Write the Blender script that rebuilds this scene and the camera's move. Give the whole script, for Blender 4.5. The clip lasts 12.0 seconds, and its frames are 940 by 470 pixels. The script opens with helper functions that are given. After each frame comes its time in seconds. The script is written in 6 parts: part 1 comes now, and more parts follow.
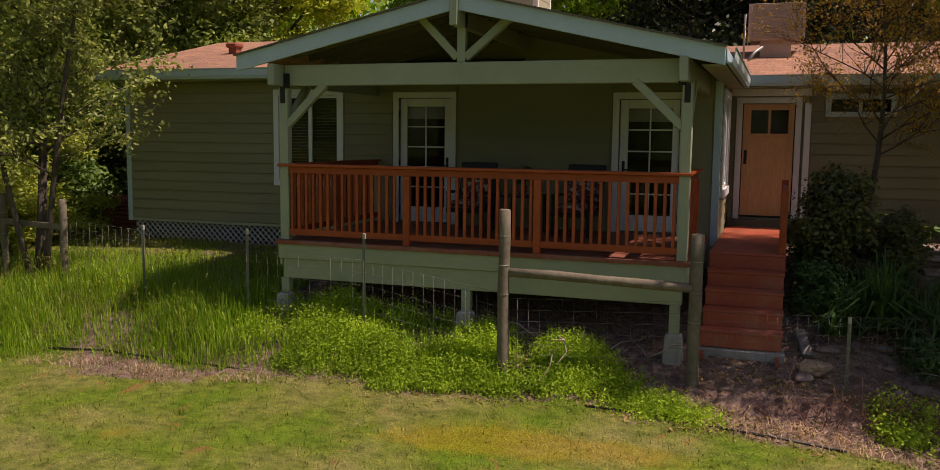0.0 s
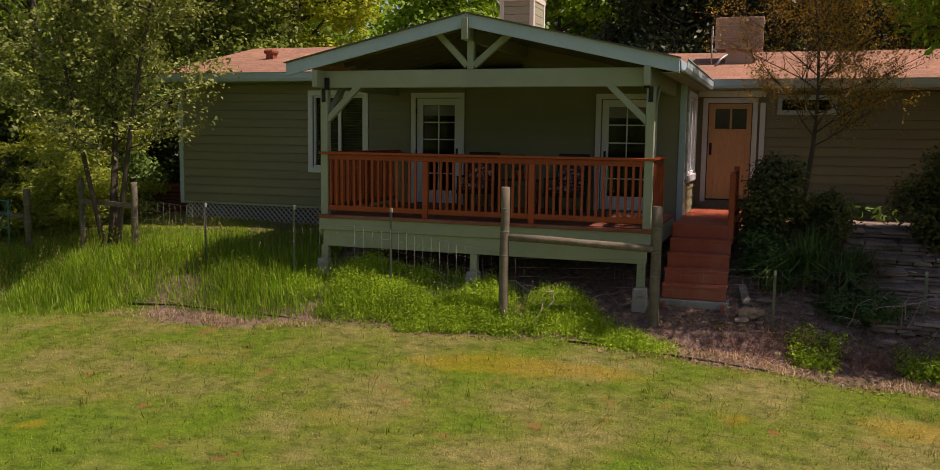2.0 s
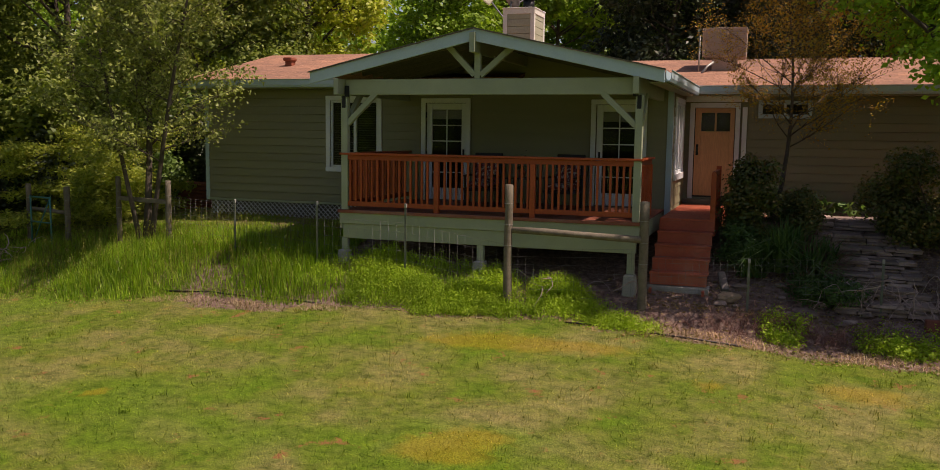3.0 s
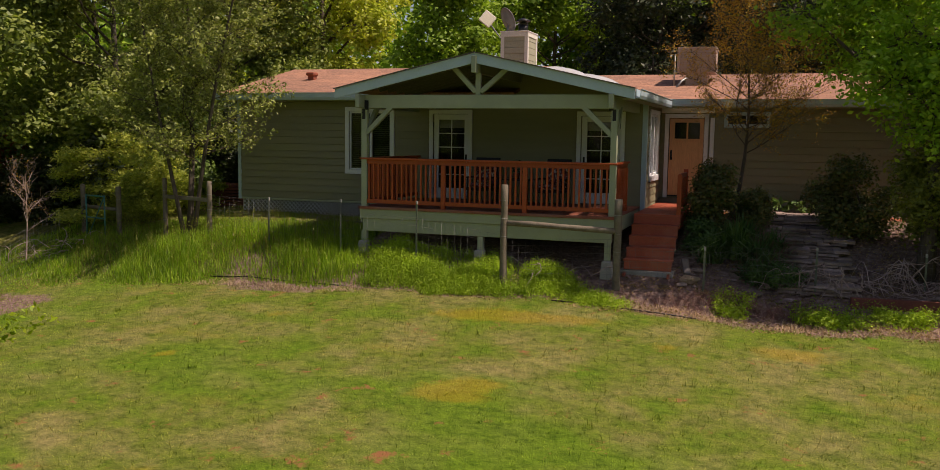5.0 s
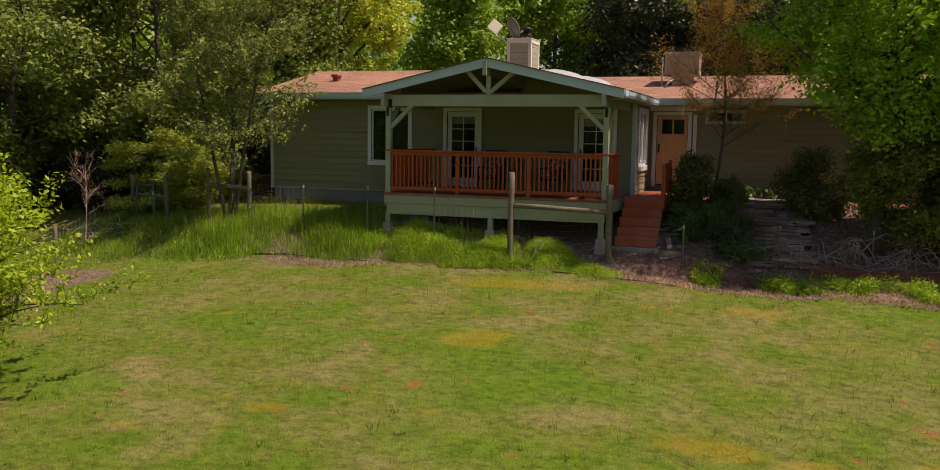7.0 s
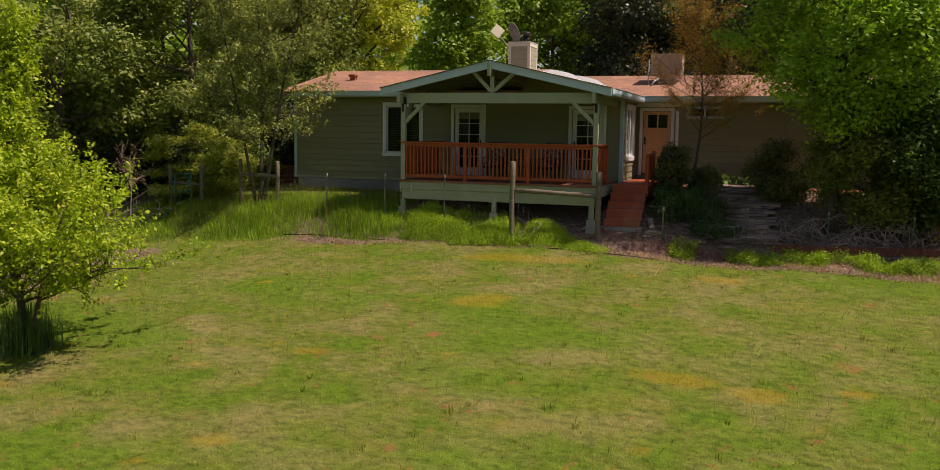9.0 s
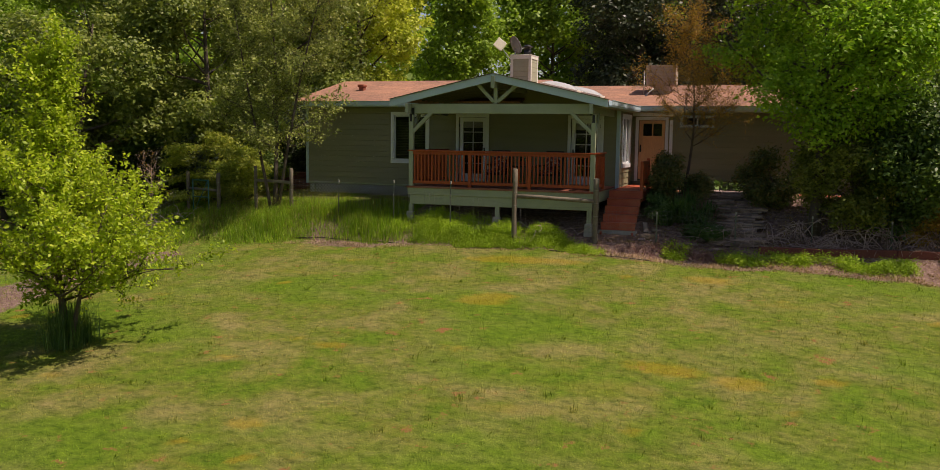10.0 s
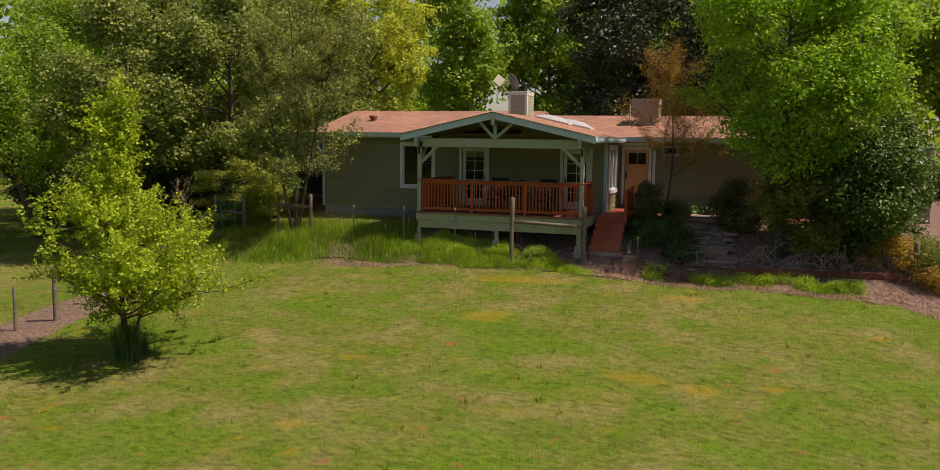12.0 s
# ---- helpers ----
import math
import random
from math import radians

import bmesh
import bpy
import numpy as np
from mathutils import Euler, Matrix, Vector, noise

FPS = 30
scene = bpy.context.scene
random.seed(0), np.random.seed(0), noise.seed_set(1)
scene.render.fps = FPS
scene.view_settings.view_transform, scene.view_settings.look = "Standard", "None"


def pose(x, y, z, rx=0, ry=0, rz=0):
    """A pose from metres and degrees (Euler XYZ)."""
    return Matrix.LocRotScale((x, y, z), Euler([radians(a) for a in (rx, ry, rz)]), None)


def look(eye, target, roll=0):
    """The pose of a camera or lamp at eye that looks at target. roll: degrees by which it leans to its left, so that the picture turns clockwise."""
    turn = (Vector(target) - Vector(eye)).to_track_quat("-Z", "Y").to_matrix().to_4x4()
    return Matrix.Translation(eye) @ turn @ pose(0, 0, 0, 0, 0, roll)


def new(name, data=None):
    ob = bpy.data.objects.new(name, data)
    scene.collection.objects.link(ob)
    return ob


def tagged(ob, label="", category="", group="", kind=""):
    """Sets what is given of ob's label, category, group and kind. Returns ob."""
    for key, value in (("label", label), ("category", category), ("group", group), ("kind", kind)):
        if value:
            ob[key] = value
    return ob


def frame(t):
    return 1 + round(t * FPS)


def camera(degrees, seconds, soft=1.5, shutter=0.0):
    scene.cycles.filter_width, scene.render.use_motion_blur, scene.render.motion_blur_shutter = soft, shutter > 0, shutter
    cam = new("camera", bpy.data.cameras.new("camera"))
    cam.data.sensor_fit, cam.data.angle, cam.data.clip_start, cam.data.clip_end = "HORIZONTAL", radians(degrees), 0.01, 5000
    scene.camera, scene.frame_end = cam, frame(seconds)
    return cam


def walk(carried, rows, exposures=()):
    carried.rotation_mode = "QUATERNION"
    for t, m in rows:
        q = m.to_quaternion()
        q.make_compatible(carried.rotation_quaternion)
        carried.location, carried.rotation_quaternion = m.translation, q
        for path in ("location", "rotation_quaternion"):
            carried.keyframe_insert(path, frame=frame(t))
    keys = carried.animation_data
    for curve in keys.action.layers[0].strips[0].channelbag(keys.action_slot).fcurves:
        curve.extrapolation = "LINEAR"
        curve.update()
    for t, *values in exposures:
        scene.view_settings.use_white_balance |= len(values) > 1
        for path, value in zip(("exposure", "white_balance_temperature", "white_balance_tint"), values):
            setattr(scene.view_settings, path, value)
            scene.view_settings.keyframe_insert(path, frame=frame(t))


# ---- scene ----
cam = camera(56.0, 12.0, soft=0.8)
# seconds, eye, target two metres ahead, roll
PATH = [
    (0.0, (6.547, -10.633, 2.409), (5.8902, -8.7567, 2.1855), 0.63),
    (0.5, (6.727, -11.199, 2.326), (6.0699, -9.3228, 2.1053), 0.72),
    (1.0, (6.936, -11.836, 2.293), (6.2783, -9.9603, 2.0711), 0.80),
    (1.5, (7.146, -12.506, 2.300), (6.4882, -10.6309, 2.0774), 0.74),
    (2.0, (7.341, -13.205, 2.307), (6.6834, -11.3296, 2.0823), 0.76),
    (2.5, (7.535, -13.961, 2.325), (6.8762, -12.0861, 2.0978), 0.76),
    (3.0, (7.721, -14.688, 2.379), (7.0650, -12.8127, 2.1511), 0.75),
    (5.0, (8.629, -17.252, 2.483), (7.9683, -15.3772, 2.2612), 0.81),
    (5.5, (8.794, -17.911, 2.472), (8.1338, -16.0367, 2.2494), 0.83),
    (6.0, (8.945, -18.596, 2.440), (8.2845, -16.7211, 2.2184), 0.90),
    (6.5, (9.105, -19.244, 2.412), (8.4446, -17.3692, 2.1902), 0.85),
    (7.0, (9.289, -19.918, 2.363), (8.6289, -18.0433, 2.1399), 0.84),
    (9.0, (10.054, -22.618, 2.273), (9.3957, -20.7433, 2.0425), 0.81),
    (9.5, (10.230, -23.276, 2.321), (9.5717, -21.4013, 2.0951), 0.74),
    (10.0, (10.387, -23.951, 2.432), (9.7282, -22.0762, 2.2086), 0.75),
    (10.5, (10.555, -24.656, 2.587), (9.8964, -22.7811, 2.3649), 0.75),
    (11.0, (10.777, -25.375, 2.780), (10.1182, -23.4999, 2.5576), 0.75),
    (11.5, (11.011, -26.075, 3.039), (10.3531, -24.1997, 2.8176), 0.75),
    (12.0, (11.271, -26.720, 3.349), (10.6121, -24.8440, 3.1311), 0.73),
]
walk(cam, [(t, look(eye, target, roll)) for t, eye, target, roll in PATH], [(0.0, 0.27, 7500, 29), (12.0, 0.27, 7400, 25)])

# ---- world, sun, exposure ----
SUN_AZ, SUN_EL = radians(88.0), radians(59.0)
SUN_WAY = Vector((math.sin(SUN_AZ) * math.cos(SUN_EL), math.cos(SUN_AZ) * math.cos(SUN_EL), math.sin(SUN_EL)))
world = bpy.data.worlds.new("world")
scene.world = world
world.use_nodes = True
_bg = world.node_tree.nodes["Background"]
_sky = world.node_tree.nodes.new("ShaderNodeTexSky")
_sky.sky_type = "NISHITA"
_sky.sun_disc = False
_sky.sun_elevation, _sky.sun_rotation = SUN_EL, SUN_AZ
world.node_tree.links.new(_sky.outputs[0], _bg.inputs[0])
_bg.inputs[1].default_value = 0.077
sun_data = bpy.data.lights.new("sun", "SUN")
sun_data.energy, sun_data.angle, sun_data.color = 4.4, radians(0.55), (1.0, 0.94, 0.84)
sun = new("sun", sun_data)
sun.matrix_world = look(SUN_WAY * 60, (0, 0, 0))

# ---- materials ----
def mat_base(name, rough=0.7, metal=0.0, spec=0.5):
    m = bpy.data.materials.new(name)
    m.use_nodes = True
    nt = m.node_tree
    b = nt.nodes["Principled BSDF"]
    b.inputs["Roughness"].default_value = rough
    b.inputs["Metallic"].default_value = metal
    b.inputs["Specular IOR Level"].default_value = spec
    return m, nt, b


def ramp_node(nt, fac, stops):
    r = nt.nodes.new("ShaderNodeValToRGB")
    els = r.color_ramp.elements
    els[0].position, els[0].color = stops[0][0], (*stops[0][1], 1)
    els[1].position, els[1].color = stops[-1][0], (*stops[-1][1], 1)
    for p, c in stops[1:-1]:
        e = els.new(p)
        e.color = (*c, 1)
    nt.links.new(fac, r.inputs[0])
    return r.outputs[0]


def noise_node(nt, scale, detail=4.0, rough=0.6, stretch=None, coord="Object", seed=0.0):
    tc = nt.nodes.new("ShaderNodeTexCoord")
    src = tc.outputs[coord]
    mp = nt.nodes.new("ShaderNodeMapping")
    mp.inputs["Location"].default_value = (seed * 3.1, seed * 1.7, seed * 2.3)
    if stretch:
        mp.inputs["Scale"].default_value = stretch
    nt.links.new(src, mp.inputs[0])
    n = nt.nodes.new("ShaderNodeTexNoise")
    n.inputs["Scale"].default_value, n.inputs["Detail"].default_value, n.inputs["Roughness"].default_value = scale, detail, rough
    nt.links.new(mp.outputs[0], n.inputs["Vector"])
    return n.outputs["Fac"]


def mix_node(nt, fac, a, b, blend="MIX"):
    m = nt.nodes.new("ShaderNodeMix")
    m.data_type, m.blend_type = "RGBA", blend
    for sock, v in ((m.inputs[0], fac), (m.inputs[6], a), (m.inputs[7], b)):
        if isinstance(v, (int, float)):
            sock.default_value = v
        elif isinstance(v, tuple):
            sock.default_value = (*v, 1)
        else:
            nt.links.new(v, sock)
    return m.outputs[2]


def bump_node(nt, b, height, strength=0.3, dist=0.01):
    n = nt.nodes.new("ShaderNodeBump")
    n.inputs["Strength"].default_value, n.inputs["Distance"].default_value = strength, dist
    nt.links.new(height, n.inputs["Height"])
    nt.links.new(n.outputs[0], b.inputs["Normal"])


def vary(nt, col, amount=0.25):
    """A brightness of its own for each object."""
    oi = nt.nodes.new("ShaderNodeObjectInfo")
    mr = nt.nodes.new("ShaderNodeMapRange")
    mr.inputs[3].default_value, mr.inputs[4].default_value = 1 - amount, 1 + amount
    nt.links.new(oi.outputs["Random"], mr.inputs[0])
    hsv = nt.nodes.new("ShaderNodeHueSaturation")
    nt.links.new(mr.outputs[0], hsv.inputs["Value"])
    nt.links.new(col, hsv.inputs["Color"])
    return hsv.outputs[0]


def surface(name, c1, c2, scale, rough=0.7, metal=0.0, stretch=None, fine=None, bump=0.2, bdist=0.004, var=0.0, spec=0.4, stain=None, seed=0.0, grain=1.0):
    """Two colours in broad patches, a fine grain over them and relief."""
    m, nt, b = mat_base(name, rough, metal, spec)
    n1 = noise_node(nt, scale, 4, 0.6, stretch, seed=seed)
    col = ramp_node(nt, n1, [(0.3, c1), (0.7, c2)])
    n2 = noise_node(nt, fine or scale * 12, 3, 0.7, stretch, seed=seed + 5)
    lo, hi = 1 - 0.22 * grain, 1 + 0.12 * grain
    g = ramp_node(nt, n2, [(0.3, (lo, lo, lo)), (0.75, (hi, hi, hi))])
    col = mix_node(nt, 1.0, col, g, "MULTIPLY")
    if stain:
        n3 = noise_node(nt, scale * 0.35, 5, 0.7, None, seed=seed + 9)
        f = ramp_node(nt, n3, [(0.52, (0, 0, 0)), (0.72, (1, 1, 1))])
        col = mix_node(nt, f, col, stain)
    if var:
        col = vary(nt, col, var)
    nt.links.new(col, b.inputs["Base Color"])
    bump_node(nt, b, n2, bump, bdist)
    return m


M_SIDE = surface("painted_siding", (0.198, 0.190, 0.112), (0.222, 0.212, 0.127), 1.2, 0.62, stretch=(0.6, 0.6, 4), fine=60, bump=0.25, bdist=0.002, var=0.05, grain=0.3)
M_SAGE = surface("sage_paint", (0.275, 0.31, 0.205), (0.325, 0.36, 0.245), 1.5, 0.55, fine=40, bump=0.25, bdist=0.003, stain=(0.25, 0.29, 0.2), var=0.04, grain=0.3)
M_FASCIA = surface("pale_blue_green_paint", (0.37, 0.49, 0.53), (0.42, 0.54, 0.58), 1.5, 0.5, fine=40, bump=0.2, bdist=0.002, stain=(0.36, 0.44, 0.45), grain=0.3)
M_WHITE = surface("white_trim_paint", (0.62, 0.65, 0.66), (0.68, 0.70, 0.71), 2.0, 0.45, fine=50, bump=0.15, bdist=0.002, grain=0.3)
M_RED = surface("redwood_stain", (0.33, 0.054, 0.013), (0.44, 0.085, 0.021), 2.5, 0.5, stretch=(1, 1, 1), fine=45, bump=0.3, bdist=0.002, var=0.16)
M_DECK = surface("worn_deck_stain", (0.20, 0.055, 0.030), (0.27, 0.085, 0.05), 2.2, 0.6, fine=40, bump=0.35, bdist=0.002, stain=(0.25, 0.15, 0.11), var=0.14)
M_STEP = surface("red_step_stain", (0.36, 0.072, 0.036), (0.44, 0.098, 0.048), 2.2, 0.55, fine=40, bump=0.35, bdist=0.002, stain=(0.38, 0.15, 0.09), var=0.10)
M_TAN = surface("tan_stained_door", (0.58, 0.31, 0.14), (0.64, 0.35, 0.165), 1.5, 0.42, stretch=(6, 6, 0.5), fine=14, bump=0.2, bdist=0.002)
# dark boards; on the crawlspace backing the colour stands in for shade
M_SOFFIT = surface("dark_boards_and_shade", (0.10, 0.095, 0.07), (0.13, 0.12, 0.09), 1.5, 0.8, fine=30)
M_BLACK = surface("black_metal", (0.012, 0.012, 0.013), (0.02, 0.02, 0.02), 6, 0.45, 0.3, fine=60, bump=0.1)
M_CONC = surface("rough_concrete", (0.30, 0.29, 0.26), (0.40, 0.39, 0.35), 3, 0.9, fine=45, bump=0.5, bdist=0.006, stain=(0.2, 0.19, 0.15))
M_LOG = surface("weathered_log", (0.13, 0.105, 0.075), (0.21, 0.18, 0.13), 3, 0.9, stretch=(3, 3, 3), fine=30, bump=0.6, bdist=0.01, stain=(0.12, 0.10, 0.075))
M_STEEL = surface("galvanised_wire", (0.30, 0.30, 0.29), (0.40, 0.40, 0.39), 9, 0.5, 0.6, fine=80, bump=0.05)
M_STAKE = surface("grey_green_stake", (0.12, 0.14, 0.10), (0.17, 0.19, 0.14), 6, 0.7, 0.2, fine=60, bump=0.15)
M_TERRA = surface("terracotta_vent", (0.23, 0.065, 0.035), (0.29, 0.09, 0.05), 4, 0.7, fine=50)
M_CHIMTRIM = surface("pale_chimney_trim", (0.68, 0.67, 0.60), (0.74, 0.73, 0.66), 3, 0.6, fine=50)
M_CHIM = surface("sage_chimney_siding", (0.33, 0.34, 0.24), (0.38, 0.385, 0.275), 3, 0.65, fine=50)
M_COOLER = surface("beige_cooler_metal", (0.40, 0.30, 0.245), (0.46, 0.36, 0.30), 2.5, 0.6, fine=40, stain=(0.36, 0.24, 0.18))
M_DOME = surface("milky_skylight", (0.40, 0.41, 0.41), (0.48, 0.49, 0.49), 3, 0.25, fine=60, bump=0.02)
M_DISH = surface("grey_dish", (0.17, 0.175, 0.18), (0.21, 0.215, 0.22), 4, 0.45, fine=60, bump=0.05)
M_CREAM = surface("cream_panel", (0.62, 0.58, 0.44), (0.66, 0.62, 0.48), 4, 0.5, fine=60, bump=0.05)
M_STONE = surface("flat_grey_stone", (0.17, 0.115, 0.095), (0.37, 0.28, 0.24), 2.2, 0.9, fine=25, bump=0.6, bdist=0.01, var=0.4)
M_SLAB = surface("dull_stone_slab", (0.11, 0.095, 0.085), (0.19, 0.165, 0.15), 3, 0.9, fine=25, bump=0.5, bdist=0.008)
M_ROCK = surface("tan_rock", (0.30, 0.20, 0.12), (0.42, 0.31, 0.2), 4, 0.9, fine=25, bump=0.6, bdist=0.01)
M_TIMBER = surface("red_landscape_timber", (0.16, 0.045, 0.030), (0.23, 0.07, 0.045), 4, 0.8, fine=25, bump=0.5, bdist=0.006)
M_BARK = surface("grey_brown_bark", (0.060, 0.045, 0.033), (0.13, 0.105, 0.08), 4, 0.95, stretch=(3, 3, 0.7), fine=22, bump=0.9, bdist=0.02)
M_TWIG = surface("bare_pinkish_twig", (0.36, 0.25, 0.22), (0.55, 0.42, 0.38), 6, 0.9, fine=40)
M_BRUSH = surface("red_brown_brush", (0.18, 0.085, 0.065), (0.28, 0.15, 0.12), 6, 0.9, fine=40)
# near black: the dimness of the unlit rooms is put into this colour
M_ROOM = surface("painted_dim_room", (0.045, 0.04, 0.035), (0.06, 0.055, 0.045), 1.5, 0.9, fine=30)
M_BLIND = surface("grey_blind_slat", (0.15, 0.165, 0.165), (0.19, 0.205, 0.205), 4, 0.6, fine=30, bump=0.05)
M_SHADE = surface("pale_roman_shade", (0.30, 0.29, 0.24), (0.34, 0.33, 0.28), 3, 0.9, fine=90)
M_WIRE = surface("dull_grey_wire", (0.15, 0.15, 0.145), (0.21, 0.21, 0.20), 9, 0.6, 0.3, fine=80, bump=0.05)
M_PIPE = surface("black_irrigation_pipe", (0.035, 0.028, 0.024), (0.07, 0.055, 0.045), 5, 0.6, fine=30)
M_GREENPIPE = surface("teal_gate_paint", (0.02, 0.14, 0.115), (0.03, 0.18, 0.15), 5, 0.5, fine=50)


def make_cushion():
    m, nt, b = mat_base("floral_cushion", 0.9)
    n = noise_node(nt, 14, 3, 0.6)
    col = ramp_node(nt, n, [(0.40, (0.05, 0.012, 0.012)), (0.47, (0.22, 0.04, 0.045)), (0.52, (0.05, 0.03, 0.025)), (0.6, (0.45, 0.36, 0.30))])
    nt.links.new(col, b.inputs["Base Color"])
    return m


M_CUSHION = make_cushion()


def make_glass():
    m, nt, b = mat_base("window_glass", 0.0)
    b.inputs["Transmission Weight"].default_value = 1.0
    b.inputs["IOR"].default_value = 1.3
    b.inputs["Base Color"].default_value = (0.88, 0.91, 0.90, 1)
    return m


M_GLASS = make_glass()


def make_shingle():
    m, nt, b = mat_base("tan_asphalt_shingle", 0.95, spec=0.2)
    tc = nt.nodes.new("ShaderNodeTexCoord")
    br = nt.nodes.new("ShaderNodeTexBrick")
    br.inputs["Scale"].default_value = 1.0
    br.inputs["Brick Width"].default_value, br.inputs["Row Height"].default_value = 0.30, 0.14
    br.inputs["Mortar Size"].default_value = 0.006
    br.inputs["Color1"].default_value, br.inputs["Color2"].default_value = (0.38, 0.205, 0.135, 1), (0.27, 0.155, 0.11, 1)
    br.inputs["Mortar"].default_value = (0.24, 0.12, 0.08, 1)
    nt.links.new(tc.outputs["UV"], br.inputs["Vector"])
    n = noise_node(nt, 16, 4, 0.8)
    g = ramp_node(nt, n, [(0.32, (0.55, 0.52, 0.5)), (0.5, (1.0, 1.0, 1.0)), (0.72, (1.3, 1.26, 1.25))])
    col = mix_node(nt, 1.0, br.outputs[0], g, "MULTIPLY")
    n2 = noise_node(nt, 0.7, 4, 0.6)
    g2 = ramp_node(nt, n2, [(0.3, (0.78, 0.80, 0.84)), (0.7, (1.12, 1.08, 1.04))])
    col = mix_node(nt, 1.0, col, g2, "MULTIPLY")
    nt.links.new(col, b.inputs["Base Color"])
    bump_node(nt, b, br.outputs[1], -0.5, 0.012)
    return m


M_ROOF = make_shingle()


def make_leaf(name, c1, c2, c3, trans=0.52, rough=0.5):
    """Leaves: a colour for each leaf, light through the blade."""
    m, nt, b = mat_base(name, rough, spec=0.3)
    geo = nt.nodes.new("ShaderNodeNewGeometry")
    col = ramp_node(nt, geo.outputs["Random Per Island"], [(0.0, c1), (0.55, c2), (1.0, c3)])
    n = noise_node(nt, 0.9, 3, 0.6)
    g = ramp_node(nt, n, [(0.3, (0.6, 0.66, 0.6)), (0.7, (1.25, 1.2, 1.05))])
    col = mix_node(nt, 1.0, col, g, "MULTIPLY")
    nt.links.new(col, b.inputs["Base Color"])
    tr = nt.nodes.new("ShaderNodeBsdfTranslucent")
    warm = mix_node(nt, 1.0, col, (1.15, 1.25, 0.6), "MULTIPLY")
    nt.links.new(warm, tr.inputs["Color"])
    mx = nt.nodes.new("ShaderNodeMixShader")
    mx.inputs[0].default_value = trans * 0.75
    nt.links.new(b.outputs[0], mx.inputs[1])
    nt.links.new(tr.outputs[0], mx.inputs[2])
    nt.links.new(mx.outputs[0], nt.nodes["Material Output"].inputs["Surface"])
    return m


L_OAK = make_leaf("grey_green_leaf", (0.125, 0.175, 0.045), (0.205, 0.265, 0.060), (0.36, 0.40, 0.115), 0.50)
L_FRUIT = make_leaf("bright_spring_leaf", (0.25, 0.37, 0.020), (0.36, 0.48, 0.030), (0.50, 0.58, 0.050), 0.55)
L_BRIGHT = make_leaf("fresh_green_leaf", (0.15, 0.255, 0.028), (0.23, 0.36, 0.042), (0.34, 0.48, 0.065), 0.56)
L_YELLOW = make_leaf("yellow_green_leaf", (0.34, 0.40, 0.045), (0.48, 0.53, 0.07), (0.60, 0.62, 0.12), 0.58)
L_DARK = make_leaf("dark_evergreen_leaf", (0.023, 0.036, 0.018), (0.039, 0.058, 0.026), (0.078, 0.098, 0.052), 0.2, 0.4)
L_BUSH = make_leaf("glossy_shrub_leaf", (0.05, 0.10, 0.022), (0.095, 0.17, 0.036), (0.18, 0.27, 0.07), 0.35, 0.45)
L_RUST = make_leaf("orange_spring_leaf", (0.36, 0.17, 0.032), (0.46, 0.26, 0.042), (0.46, 0.36, 0.06))
L_SHADE = make_leaf("shade_tree_leaf", (0.18, 0.345, 0.03), (0.28, 0.47, 0.044), (0.42, 0.58, 0.078), 0.62)
L_OLIVE = make_leaf("olive_shrub_leaf", (0.12, 0.15, 0.028), (0.19, 0.225, 0.038), (0.30, 0.32, 0.075), 0.45)
L_NANDINA = make_leaf("dark_nandina_leaf", (0.076, 0.088, 0.031), (0.113, 0.151, 0.045), (0.252, 0.176, 0.063), 0.3)
L_GREY = make_leaf("pale_grey_green_leaf", (0.15, 0.19, 0.05), (0.26, 0.31, 0.08), (0.44, 0.47, 0.16), 0.45)
L_CONIFER = make_leaf("yellow_juniper_spray", (0.230, 0.307, 0.051), (0.358, 0.410, 0.072), (0.512, 0.512, 0.102))
L_TALL = make_leaf("tall_grass_blade", (0.14, 0.27, 0.016), (0.215, 0.375, 0.024), (0.40, 0.50, 0.07), 0.55)
L_LAWN = make_leaf("lawn_blade", (0.13, 0.16, 0.022), (0.18, 0.195, 0.03), (0.25, 0.24, 0.05), 0.45)
L_WEED = make_leaf("lush_weed_leaf", (0.20, 0.33, 0.022), (0.29, 0.44, 0.032), (0.40, 0.53, 0.055), 0.55, 0.65)
L_STRAP = make_leaf("strap_leaf", (0.045, 0.105, 0.030), (0.068, 0.150, 0.042), (0.120, 0.210, 0.060), 0.35)
L_HOSTA = make_leaf("broad_pale_leaf", (0.10, 0.19, 0.06), (0.15, 0.26, 0.09), (0.24, 0.34, 0.14), 0.4)
L_RED = make_leaf("red_brown_leaf", (0.16, 0.035, 0.022), (0.24, 0.06, 0.03), (0.30, 0.11, 0.045), 0.4)
L_STRAW = make_leaf("pale_straw", (0.30, 0.19, 0.13), (0.44, 0.30, 0.21), (0.58, 0.45, 0.33), 0.3)
L_DRY = make_leaf("dry_stem", (0.20, 0.13, 0.06), (0.28, 0.19, 0.09), (0.36, 0.27, 0.14), 0.3)


# ---- building helpers ----
ORIGIN = {}


def thing(name, at, label, category, group="", kind=""):
    ob = new(name)
    ob.empty_display_size = 0.1
    ob.location = at
    ORIGIN[ob.name] = Vector(at)
    return tagged(ob, label, category, group, kind)


def link(name, mesh, material, parent=None, label=""):
    ob = new(name, mesh)
    if material:
        mesh.materials.append(material)
    if parent is not None:
        ob.parent = parent
        ORIGIN[ob.name] = ORIGIN.get(parent.name, Vector())
        mesh.transform(Matrix.Translation(-ORIGIN[ob.name]))
    if label:
        ob["label"] = label
    return ob


